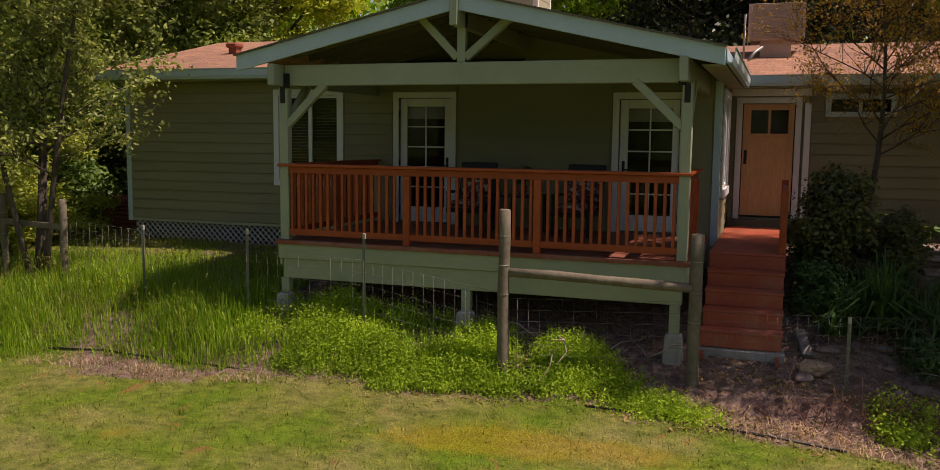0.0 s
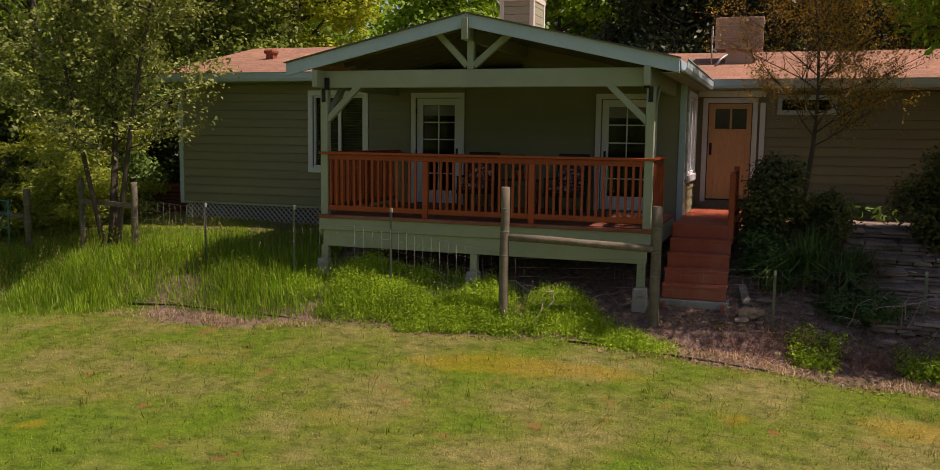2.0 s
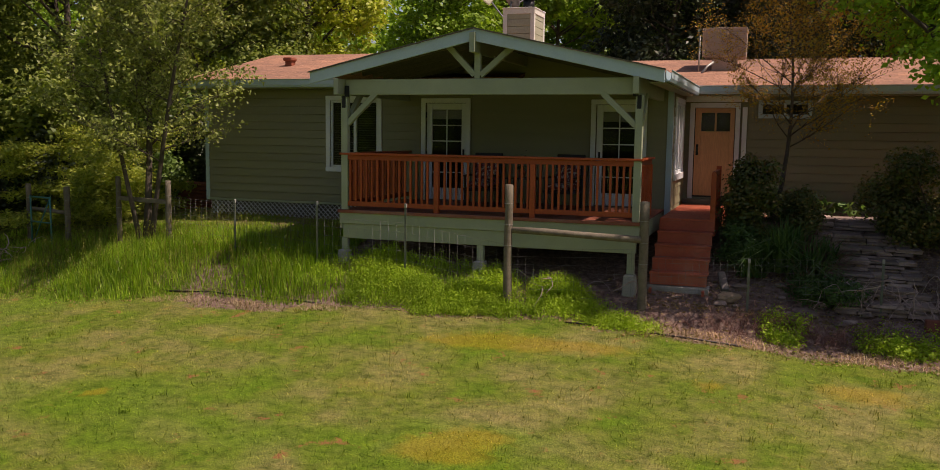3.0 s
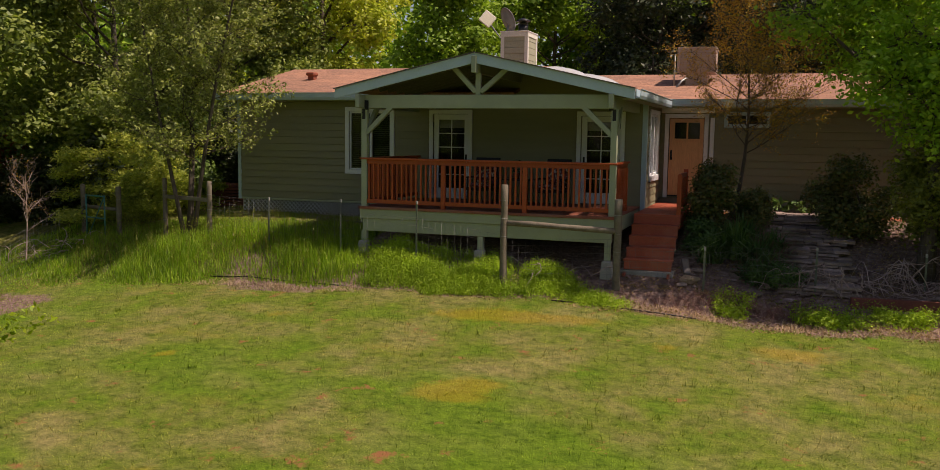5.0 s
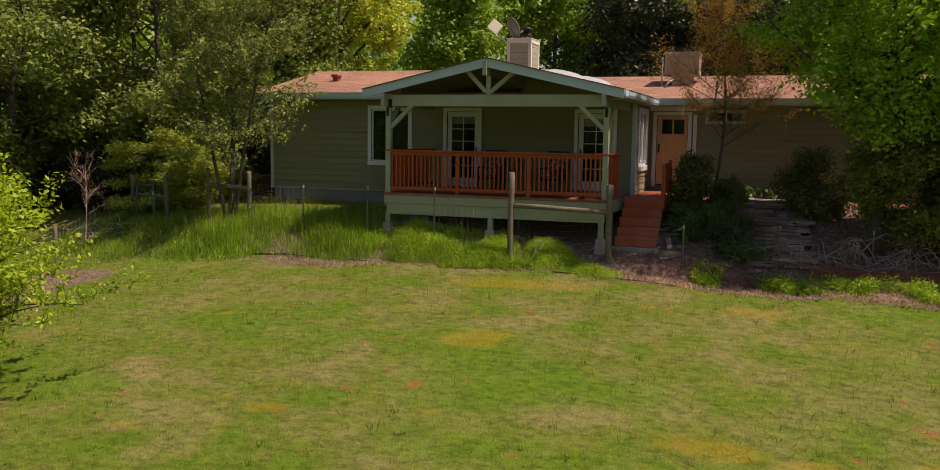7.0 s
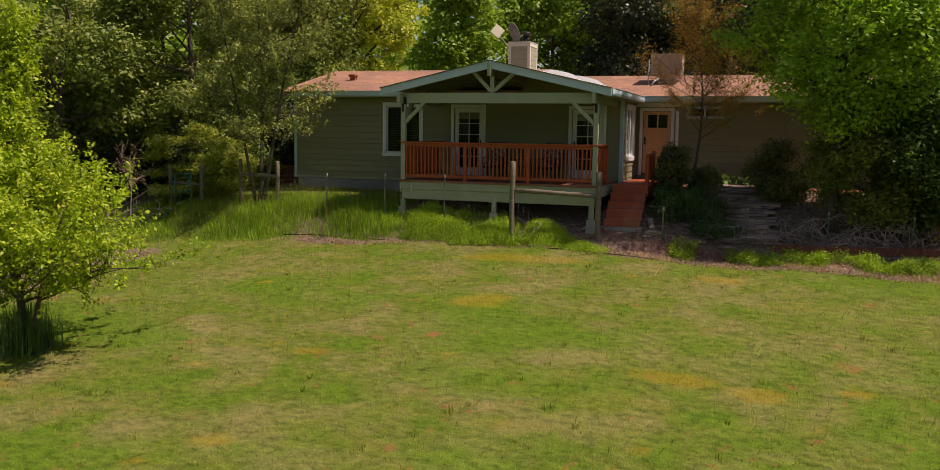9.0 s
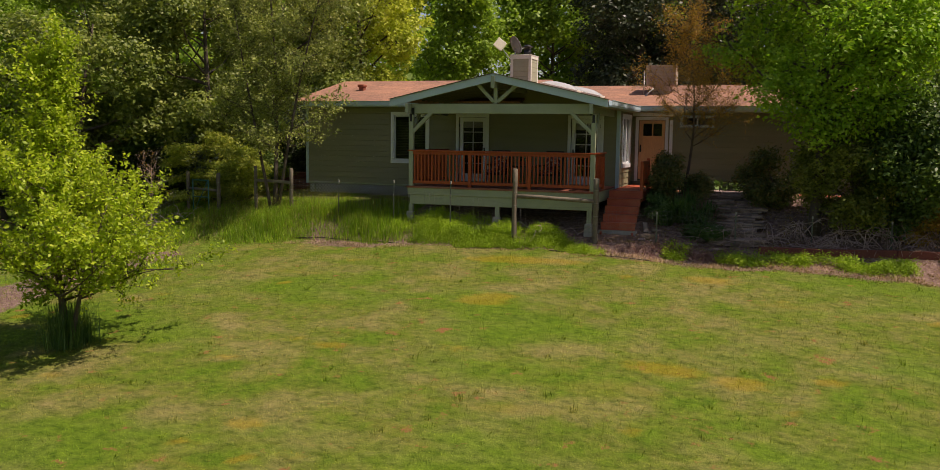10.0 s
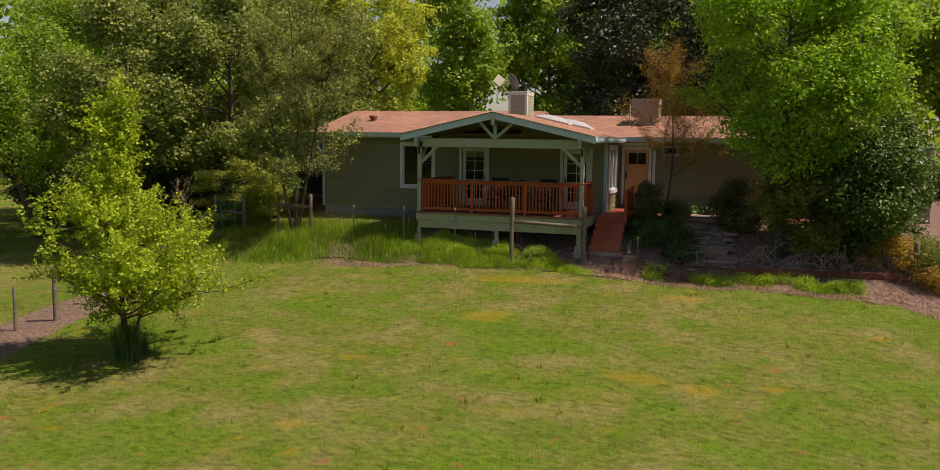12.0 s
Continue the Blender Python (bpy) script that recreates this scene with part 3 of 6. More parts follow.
# eaves, gutters and soffits
def gutter(name, a, b, out, label=""):
    """A box gutter with a rolled lip along an eave from a to b; out: the way it faces."""
    a, b, out = Vector(a), Vector(b), Vector(out)
    prof = [(0, 0), (0.0, -0.16), (0.015, -0.175), (0.075, -0.175), (0.10, -0.12), (0.105, -0.02), (0.12, -0.005), (0.12, 0.004), (0.098, 0.0), (0.09, -0.12), (0.07, -0.16), (0.02, -0.16), (0.012, 0)]
    bm = bmesh.new()
    rings = []
    for p in (a, b):
        rings.append([bm.verts.new(p + out * o + Vector((0, 0, z))) for o, z in prof])
    n = len(prof)
    for i in range(n):
        j = (i + 1) % n
        bm.faces.new((rings[0][i], rings[0][j], rings[1][j], rings[1][i]))
    bm.faces.new(rings[0][::-1])
    bm.faces.new(rings[1])
    bmesh.ops.recalc_face_normals(bm, faces=bm.faces)
    return part(name, bm, M_FASCIA, house, label)


gutter("gutter", (-5.45, MAIN_E, 3.515), (LT, MAIN_E, 3.515), (0, -1, 0), "pale blue-green box gutter")
gutter("gutter", (RT, FY + 0.05, gable_z(RT) - 0.005), (RT, LONG_E, gable_z(RT) - 0.005), (1, 0, 0), "weathered pale gutter")
gutter("gutter", (RT + 0.05, LONG_E, 3.455), (13.9, LONG_E, 3.455), (0, -1, 0), "pale grey-green gutter")
box("soffit", -5.40, LT, MAIN_E + 0.01, FRONT + 0.02, 3.33, 3.345, M_SAGE, house, bevel=0)
box("soffit", RT - 0.02, 13.8, LONG_E + 0.01, BACK2 + 0.2, 3.26, 3.275, M_SAGE, house, bevel=0)
box("soffit", 5.64, RT, FY + 0.1, LONG_E, 3.235, 3.25, M_SAGE, house, bevel=0)
box("entry_header", 5.69, 6.98, BACK2 - 0.06, BACK2 + 0.04, 3.135, 3.255, M_WHITE, house)
box("entry_post", 6.885, 6.985, BACK2 - 0.05, BACK2 + 0.048, 0.72, 3.019, M_WHITE, house)
box("corner_board", -5.13, -5.03, FRONT - 0.035, FRONT + 0.06, 0.745, 3.34, M_FASCIA, house)
box("corner_board", 5.58, 5.69, FRONT - 0.035, FRONT + 0.07, 0.80, 3.25, M_FASCIA, house)

# rake fascia of the porch gable
def rake(x0, x1):
    bm = bmesh.new()
    vs = []
    for y in (FY - 0.04, FY):
        vs.append([bm.verts.new((x, y, gable_z(x) + dz)) for x, dz in ((x0, 0.0), (x1, 0.0), (x1, -0.205), (x0, -0.205))])
    bm.faces.new(vs[0]); bm.faces.new(vs[1][::-1])
    for i in range(4):
        j = (i + 1) % 4
        bm.faces.new((vs[0][j], vs[0][i], vs[1][i], vs[1][j]))
    bmesh.ops.recalc_face_normals(bm, faces=bm.faces)
    bmesh.ops.bevel(bm, geom=bm.edges[:], offset=0.005, segments=1, affect="EDGES")
    return part("rake_board", bm, M_FASCIA, house, "pale blue-green fascia board")


rake(LT, RX - 0.002)
rake(RX + 0.002, RT)
for x0, x1 in ((LT - 0.02, RX), (RX, RT + 0.02)):
    a, b = Vector((x0, FY - 0.055, gable_z(x0) + 0.012)), Vector((x1, FY - 0.055, gable_z(x1) + 0.012))
    beam_between("drip_edge", a, b, 0.05, 0.018, M_SOFFIT, house, bevel=0)

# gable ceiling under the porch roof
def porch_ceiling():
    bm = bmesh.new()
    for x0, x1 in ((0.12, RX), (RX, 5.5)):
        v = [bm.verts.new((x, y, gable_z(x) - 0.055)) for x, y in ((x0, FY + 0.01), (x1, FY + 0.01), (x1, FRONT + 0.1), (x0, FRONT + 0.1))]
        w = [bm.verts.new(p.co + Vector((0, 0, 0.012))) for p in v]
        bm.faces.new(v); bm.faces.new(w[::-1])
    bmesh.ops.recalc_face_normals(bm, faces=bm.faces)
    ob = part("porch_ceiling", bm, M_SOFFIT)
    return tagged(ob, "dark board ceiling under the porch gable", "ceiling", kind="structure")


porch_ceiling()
box("gable_wall", 0.0, 5.55, FRONT, FRONT + 0.1, 3.40, 3.45, M_SIDE, house, bevel=0)
bm = bmesh.new()
tri = [(-0.4, 3.42), (5.6, 3.42), (RX, RZ - 0.06)]
for y in (FRONT + 0.005, FRONT + 0.1):
    bm.faces.new([bm.verts.new((x, y, z)) for x, z in tri])
part("gable_wall", bm, M_SIDE, house)
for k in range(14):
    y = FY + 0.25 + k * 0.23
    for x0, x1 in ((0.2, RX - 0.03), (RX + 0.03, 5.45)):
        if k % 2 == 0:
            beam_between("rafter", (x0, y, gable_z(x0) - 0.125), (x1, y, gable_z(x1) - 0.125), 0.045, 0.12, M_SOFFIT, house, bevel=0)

# ---- porch ----
porch = thing("porch", (2.75, 1.5, 0.0), "covered front porch with a red-stained deck on concrete piers", "porch")
DX0, DX1 = -0.02, 5.58
nb = 22
for i in range(nb):
    y0 = 0.0 + i * 0.139
    box("deck_board", DX0, DX1, y0, y0 + 0.132, DECK - 0.035, DECK, M_DECK, porch, bevel=0.004)
box("deck_edge", DX0 - 0.01, DX1 + 0.01, -0.028, -0.003, DECK - 0.055, DECK + 0.002, M_DECK, porch)
box("upper_fascia", 0.0, 5.56, 0.0, 0.04, 0.69, DECK - 0.036, M_SAGE, porch, bevel=0.006)
box("rim_beam", 0.06, 5.50, 0.03, 0.13, 0.415, 0.69, M_SAGE, porch, bevel=0.008)
box("side_fascia", 5.52, 5.56, 0.042, FRONT - 0.04, 0.60, DECK - 0.036, M_SAGE, porch)
box("side_fascia", 0.0, 0.04, 0.042, FRONT - 0.04, 0.60, DECK - 0.036, M_SAGE, porch)
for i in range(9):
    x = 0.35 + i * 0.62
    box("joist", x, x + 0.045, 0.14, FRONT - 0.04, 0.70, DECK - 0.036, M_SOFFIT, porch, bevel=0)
for x in (0.085, 2.76, 5.42):
    zt = height(x, 0.1)
    top = {0.085: 0.20, 2.76: 0.14, 5.42: 0.06}[x]
    bm = bmesh.new()
    add_box(bm, x - 0.10, x + 0.10, -0.06, 0.15, zt - 0.25, top, 0.02)
    for v in bm.verts:
        k = (top - v.co.z) / max(0.1, top - zt + 0.25)
        v.co.x = x + (v.co.x - x) * (0.95 + 0.35 * k)
        v.co.y = 0.06 + (v.co.y - 0.06) * (0.95 + 0.35 * k)
    part("concrete_pier", bm, M_CONC, porch, "grey concrete pier block")
    box("pier_post", x - 0.06, x + 0.06, 0.035, 0.145, top, 0.415, M_SAGE, porch)
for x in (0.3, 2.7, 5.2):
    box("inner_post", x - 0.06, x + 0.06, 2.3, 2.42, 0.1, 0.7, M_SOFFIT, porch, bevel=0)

# roof posts, beams, braces
for x0, x1 in ((0.02, 0.15), (5.42, 5.545)):
    box("roof_post", x0, x1, 0.03, 0.155, DECK, 3.05, M_SAGE, porch, bevel=0.008)
    s = 1 if x0 < 1 else -1
    xa, xb = (0.0, 0.10) if s > 0 else (5.40, 5.50)
    box("side_beam", xa, xb, -0.22, FRONT - 0.002, 3.055, 3.335, M_SAGE, porch, bevel=0.008)
    xs = x1 + 0.001 if s > 0 else x0 - 0.001
    box("steel_bracket", xs - 0.045, xs + 0.045, 0.018, 0.029, 3.02, 3.22, M_BLACK, porch, bevel=0.002)
    box("steel_bracket", (x0 + x1) / 2 - 0.035, (x0 + x1) / 2 + 0.035, 0.018, 0.029, 2.82, 3.04, M_BLACK, porch, bevel=0.002)
    xk = x1 if s > 0 else x0
    beam_between("knee_brace", (xk - s * 0.02, 0.09, 2.53), (xk + s * 0.56, 0.09, 3.08), 0.085, 0.10, M_SAGE, porch, bevel=0.005)
    beam_between("side_brace", ((x0 + x1) / 2, 0.14, 2.53), ((x0 + x1) / 2, 0.70, 3.08), 0.085, 0.10, M_SAGE, porch, bevel=0.005, up=(1, 0, 0))
box("front_beam", 0.102, 5.398, 0.05, 0.17, 3.055, 3.335, M_SAGE, porch, bevel=0.008)
box("king_post", 2.60, 2.71, 0.06, 0.15, 3.335, RZ - 0.10, M_SAGE, porch)
box("ridge_beam", 2.61, 2.71, -0.25, FRONT - 0.01, 3.76, RZ - 0.065, M_SAGE, porch)
beam_between("strut", (2.60, 0.105, 3.39), (2.10, 0.105, 3.90), 0.085, 0.10, M_SAGE, porch)
beam_between("strut", (2.71, 0.105, 3.39), (3.32, 0.105, 3.90), 0.085, 0.10, M_SAGE, porch)


def railing(name, a, b, label, posts=(), spare=0.0):
    """A railing from a to b on the deck with square balusters; posts: distances along it."""
    a, b = Vector(a), Vector(b)
    n = (b - a).length
    d = (b - a).normalized()
    r = thing(name, tuple(a), label, "railing", "porch railings")
    def on(s, z):
        return a + d * s + Vector((0, 0, z))
    beam_between("cap_rail", on(-0.09, 1.035), on(n + 0.09, 1.035), 0.14, 0.038, M_RED, r, bevel=0.005)
    beam_between("top_rail", on(-0.06, 0.969), on(n + 0.06, 0.969), 0.038, 0.088, M_RED, r)
    beam_between("bottom_rail", on(-0.06, 0.115), on(n + 0.06, 0.115), 0.040, 0.085, M_RED, r)
    for s in posts:
        beam_between("rail_post", on(s, 0.0), on(s, 0.925), 0.09, 0.09, M_RED, r)
    k = int(n / 0.108)
    step = n / k
    for i in range(1, k):
        s = i * step
        if any(abs(s - p) < 0.075 for p in posts):
            continue
        off = Vector((-d.y, d.x, 0)) * -0.001
        beam_between("baluster", on(s, 0.158) + off, on(s, 0.925) + off, 0.036, 0.036, M_RED, r, bevel=0)
    return r


railing("front_railing", (0.085, 0.07, DECK), (5.48, 0.07, DECK), "red-brown stained wooden railing along the porch front", (1.83, 3.61))
railing("side_railing", (0.085, 0.22, DECK), (0.085, 2.95, DECK), "red-brown stained wooden railing at the shaded porch end", (1.4,))
railing("side_railing", (5.48, 0.22, DECK), (5.48, 1.62, DECK), "short red-brown stained wooden railing beside the steps", (1.36,))


# ---- doors and windows ----
def pane(x0, x1, y, z0, z1, parent, along="x", fx=0):
    bm = bmesh.new()
    if along == "x":
        add_box(bm, x0, x1, y - 0.003, y + 0.003, z0, z1)
    else:
        add_box(bm, y - 0.003, y + 0.003, x0, x1, z0, z1)
    ob = part("pane", bm, M_GLASS, parent)
    ob.visible_shadow = False
    return ob


def casing(parent, x0, x1, y, z0, z1, w=0.105, t=0.035, sill=True, material=None):
    """Flat trim boards round an opening, on a wall that faces the porch."""
    mt = material or M_WHITE
    box("trim_side", x0 - w, x0, y - t, y, z0, z1, mt, parent, bevel=0.004)
    box("trim_side", x1, x1 + w, y - t, y, z0, z1, mt, parent, bevel=0.004)
    box("trim_head", x0 - w, x1 + w, y - t - 0.002, y, z1, z1 + w, mt, parent, bevel=0.004)
    if sill:
        box("sill", x0 - w, x1 + w, y - t - 0.015, y, z0 - w, z0, mt, parent, bevel=0.004)


def french_door(x0, x1, z0, z1, label):
    d = thing("french_door", ((x0 + x1) / 2, FRONT, z0), label, "door", "porch doors")
    y = FRONT - 0.022
    casing(d, x0, x1, y, z0, z1, 0.10, 0.03, sill=False)
    box("threshold", x0, x1, FRONT - 0.05, FRONT + 0.1, z0 - 0.0, z0 + 0.02, M_SOFFIT, d)
    yl, yr = FRONT + 0.005, FRONT + 0.05
    gx0, gx1, gz0, gz1 = x0 + 0.135, x1 - 0.115, z0 + 0.27, z1 - 0.14
    leaf = box("stile", x0 + 0.012, gx0, yl, yr, z0 + 0.022, z1 - 0.008, M_WHITE, d)
    box("stile", gx1, x1 - 0.012, yl, yr, z0 + 0.022, z1 - 0.008, M_WHITE, d)
    box("bottom_panel", gx0, gx1, yl + 0.003, yr, z0 + 0.022, gz0, M_WHITE, d)
    box("top_panel", gx0, gx1, yl + 0.003, yr, gz1, z1 - 0.008, M_WHITE, d)
    pane(gx0, gx1, FRONT + 0.03, gz0, gz1, d)
    xm = (gx0 + gx1) / 2
    box("muntin", xm - 0.011, xm + 0.011, yl + 0.002, yl + 0.022, gz0, gz1, M_WHITE, d, bevel=0.002)
    for k in range(1, 5):
        z = gz0 + (gz1 - gz0) * k / 5
        for p, q in ((gx0, xm - 0.011), (xm + 0.011, gx1)):
            box("muntin", p, q, yl + 0.003, yl + 0.021, z - 0.011, z + 0.011, M_WHITE, d, bevel=0.002)
    hx = x1 - 0.065 if x0 < 2 else x0 + 0.075
    plate = box("handle_plate", hx - 0.022, hx + 0.022, yl - 0.012, yl, z0 + 0.93, z0 + 1.10, M_BLACK, d, "black handle plate")
    s = -1 if x0 < 2 else 1
    box("lever", min(hx, hx + s * 0.11), max(hx, hx + s * 0.11), yl - 0.05, yl - 0.03, z0 + 0.955, z0 + 0.98, M_BLACK, plate)
    for z in (z0 + 0.22, z0 + 1.0, z0 + 1.82):
        xh = x0 + 0.004 if x0 < 2 else x1 - 0.004
        box("hinge", xh - 0.012, xh + 0.012, yl - 0.010, yl, z - 0.06, z + 0.06, M_BLACK, d, bevel=0.002)
    # folded shade high behind the glass
    bm = bmesh.new()
    for k in range(2):
        add_box(bm, gx0 - 0.03, gx1 + 0.03, FRONT + 0.10 - 0.008 * k, FRONT + 0.125, gz1 - 0.09 * (k + 1) - 0.02, gz1 - 0.09 * k + 0.02)
    part("roman_shade", bm, M_SHADE, d, "pale folded roman shade")
    return d


french_door(D1[0] + 0.01, D1[1] - 0.01, D1[2], D1[3] - 0.01, "white french door with black hardware, ten panes")
french_door(D2[0] + 0.01, D2[1] - 0.01, D2[2], D2[3] - 0.01, "white french door behind the porch post, ten panes")


def front_door():
    x0, x1, z0, z1 = D3
    y = ENTRY
    d = thing("front_door", ((x0 + x1) / 2, y, z0), "closed tan stained front door with two small panes", "door")
    casing(d, x0 + 0.02, x1 - 0.02, y - 0.022, z0 - 0.1, z1 - 0.02, 0.10, 0.03, sill=False)
    xa, xb = x0 + 0.035, x1 - 0.035
    ya, yb = y + 0.0, y + 0.045
    g = (x0 + 0.16, x1 - 0.13, 2.50, 2.90)
    box("stile", xa, g[0], ya, yb, z0 + 0.02, z1 - 0.03, M_TAN, d)
    box("stile", g[1], xb, ya, yb, z0 + 0.02, z1 - 0.03, M_TAN, d)
    box("top_panel", g[0], g[1], ya, yb, g[3], z1 - 0.03, M_TAN, d)
    box("lower_panel", g[0], g[1], ya + 0.006, yb, z0 + 0.02, g[2], M_TAN, d)
    xm = (g[0] + g[1]) / 2
    box("muntin", xm - 0.02, xm + 0.02, ya, yb - 0.01, g[2], g[3], M_TAN, d)
    pane(g[0], g[1], y + 0.03, g[2], g[3], d)
    box("ledge", g[0] - 0.03, g[1] + 0.03, ya - 0.02, ya, g[2] - 0.035, g[2] - 0.005, M_TAN, d)
    plate = box("handle_plate", xa + 0.03, xa + 0.08, ya - 0.02, ya, z0 + 0.92, z0 + 1.16, M_BLACK, d, "black handle set")
    box("grip", xa + 0.045, xa + 0.065, ya - 0.06, ya - 0.04, z0 + 0.95, z0 + 1.10, M_BLACK, plate)
    box("sweep", xa, xb, ya - 0.012, ya, z0 + 0.005, z0 + 0.035, M_BLACK, d)
    box("door_step", x0 - 0.15, x1 + 0.12, y - 0.30, y - 0.034, 0.90, 1.02, M_SOFFIT, d, "dark threshold step")


front_door()


def window_left():
    x0, x1, z0, z1 = WIN
    w = thing("window_1", ((x0 + x1) / 2, FRONT, z0), "white-trimmed sliding window with half-open grey blinds", "window", kind="structure")
    casing(w, x0, x1, FRONT - 0.022, z0, z1, 0.105, 0.03)
    f = 0.045
    box("window_frame", x0, x0 + f, FRONT + 0.0, FRONT + 0.06, z0, z1, M_WHITE, w)
    box("window_frame", x1 - f, x1, FRONT + 0.0, FRONT + 0.06, z0, z1, M_WHITE, w)
    box("window_frame", x0 + f, x1 - f, FRONT, FRONT + 0.06, z1 - f, z1, M_WHITE, w)
    box("window_frame", x0 + f, x1 - f, FRONT, FRONT + 0.06, z0, z0 + f, M_WHITE, w)
    xm = (x0 + x1) / 2 + 0.02
    box("mullion", xm - 0.035, xm + 0.035, FRONT - 0.005, FRONT + 0.05, z0 + f, z1 - f, M_WHITE, w)
    for p, q in ((x0 + f, xm - 0.035), (xm + 0.035, x1 - f)):
        pane(p, q, FRONT + 0.03, z0 + f, z1 - f, w)
        bm = bmesh.new()
        k = 26
        for i in range(k):
            z = z0 + f + (z1 - z0 - 2 * f) * (i + 0.5) / k
            add_box(bm, p + 0.01, q - 0.01, -0.018, 0.018, -0.0012, 0.0012, 0, pose(0, FRONT + 0.09, z, 8))
        part("blind", bm, M_BLIND, w, "grey venetian blind")


window_left()


def window_bay():
    y0, y1, z0, z1 = BWIN
    X = 5.66
    w = thing("window_2", (X, (y0 + y1) / 2, z0), "white-framed window in the sunlit side wall", "window", kind="structure")
    t = 0.03
    for p, q in ((y0 - 0.1, y0), (y1, y1 + 0.1)):
        box("trim_side", X + 0.022, X + 0.022 + t, p, q, z0, z1, M_WHITE, w)
    box("trim_head", X + 0.022, X + 0.055, y0 - 0.1, y1 + 0.1, z1, z1 + 0.1, M_WHITE, w)
    box("sill", X + 0.022, X + 0.075, y0 - 0.1, y1 + 0.1, z0 - 0.13, z0, M_WHITE, w)
    for p in (y0, (y0 + y1) / 2 - 0.025, y1 - 0.05):
        box("window_frame", X - 0.04, X + 0.03, p, p + 0.05, z0, z1, M_WHITE, w)
    for z in (z0, z1 - 0.05):
        box("window_frame", X - 0.04, X + 0.02, y0 + 0.05, y1 - 0.05, z, z + 0.05, M_WHITE, w)
    pane(y0 + 0.05, y1 - 0.05, X - 0.02, z0 + 0.05, z1 - 0.05, w, "y")


window_bay()


def window_right():
    x0, x1, z0, z1 = RWIN
    w = thing("window_3", ((x0 + x1) / 2, BACK2, z0), "small high window with pale trim", "window", kind="structure")
    casing(w, x0, x1, BACK2 - 0.022, z0, z1, 0.085, 0.03, material=M_FASCIA)
    xm = (x0 + x1) / 2
    box("mullion", xm - 0.025, xm + 0.025, BACK2, BACK2 + 0.05, z0, z1, M_WHITE, w)
    for p, q in ((x0, xm - 0.025), (xm + 0.025, x1)):
        pane(p, q, BACK2 + 0.03, z0, z1, w)


window_right()

# ---- landing and steps ----
steps = thing("entry_steps", (6.18, 0.9, -0.3), "red-stained wooden steps and landing leading to the front door", "steps")
SX0, SX1 = 5.70, 6.66
for i in range(28):
    y0 = 1.48 + i * 0.14
    box("landing_board", SX0, SX1, y0, y0 + 0.133, 0.875, 0.91, M_STEP, steps)
RIS = 0.205
for i in range(5):
    yr = 1.48 - 0.285 * i
    z1 = 0.91 - RIS * i
    box("riser", SX0 + 0.01, SX1 - 0.01, yr - 0.022, yr, z1 - RIS, z1 - 0.036, M_STEP, steps)
    if i < 4:
        zt = z1 - RIS
        box("tread", SX0, SX1, yr - 0.315, yr - 0.165, zt - 0.035, zt, M_STEP, steps)
        box("tread", SX0, SX1, yr - 0.158, yr - 0.023, zt - 0.035, zt, M_STEP, steps)
    for x in (SX0 + 0.03, SX1 - 0.07):
        box("stringer", x, x + 0.04, yr - 0.26, yr + 0.02, z1 - RIS - 0.12, z1 - RIS - 0.036, M_STEP, steps, bevel=0)
box("landing_side", SX0 - 0.004, SX0 + 0.035, 1.47, 5.35, 0.62, 0.874, M_STEP, steps)
box("landing_side", SX1 - 0.035, SX1 + 0.004, 1.47, 5.35, 0.62, 0.874, M_STEP, steps)
box("footing", SX0 - 0.05, SX1 + 0.03, 0.22, 0.55, -0.55, -0.125, M_CONC, steps, "pale concrete footing")
rail2 = thing("step_railing", (6.62, 1.6, 0.9), "red-brown wooden handrail posts beside the landing", "railing")
for y, zt in ((1.56, 1.74), (2.75, 1.83)):
    box("rail_post", 6.57, 6.66, y - 0.045, y + 0.045, 0.91, zt, M_RED, rail2)
beam_between("cap_rail", (6.615, 1.5, 1.72), (6.615, 2.8, 1.72), 0.06, 0.09, M_RED, rail2)
beam_between("bottom_rail", (6.615, 1.5, 1.08), (6.615, 2.8, 1.08), 0.04, 0.08, M_RED, rail2)
for i in range(1, 10):
    y = 1.62 + i * 0.115
    box("baluster", 6.597, 6.633, y - 0.018, y + 0.018, 1.12, 1.68, M_RED, rail2, bevel=0)

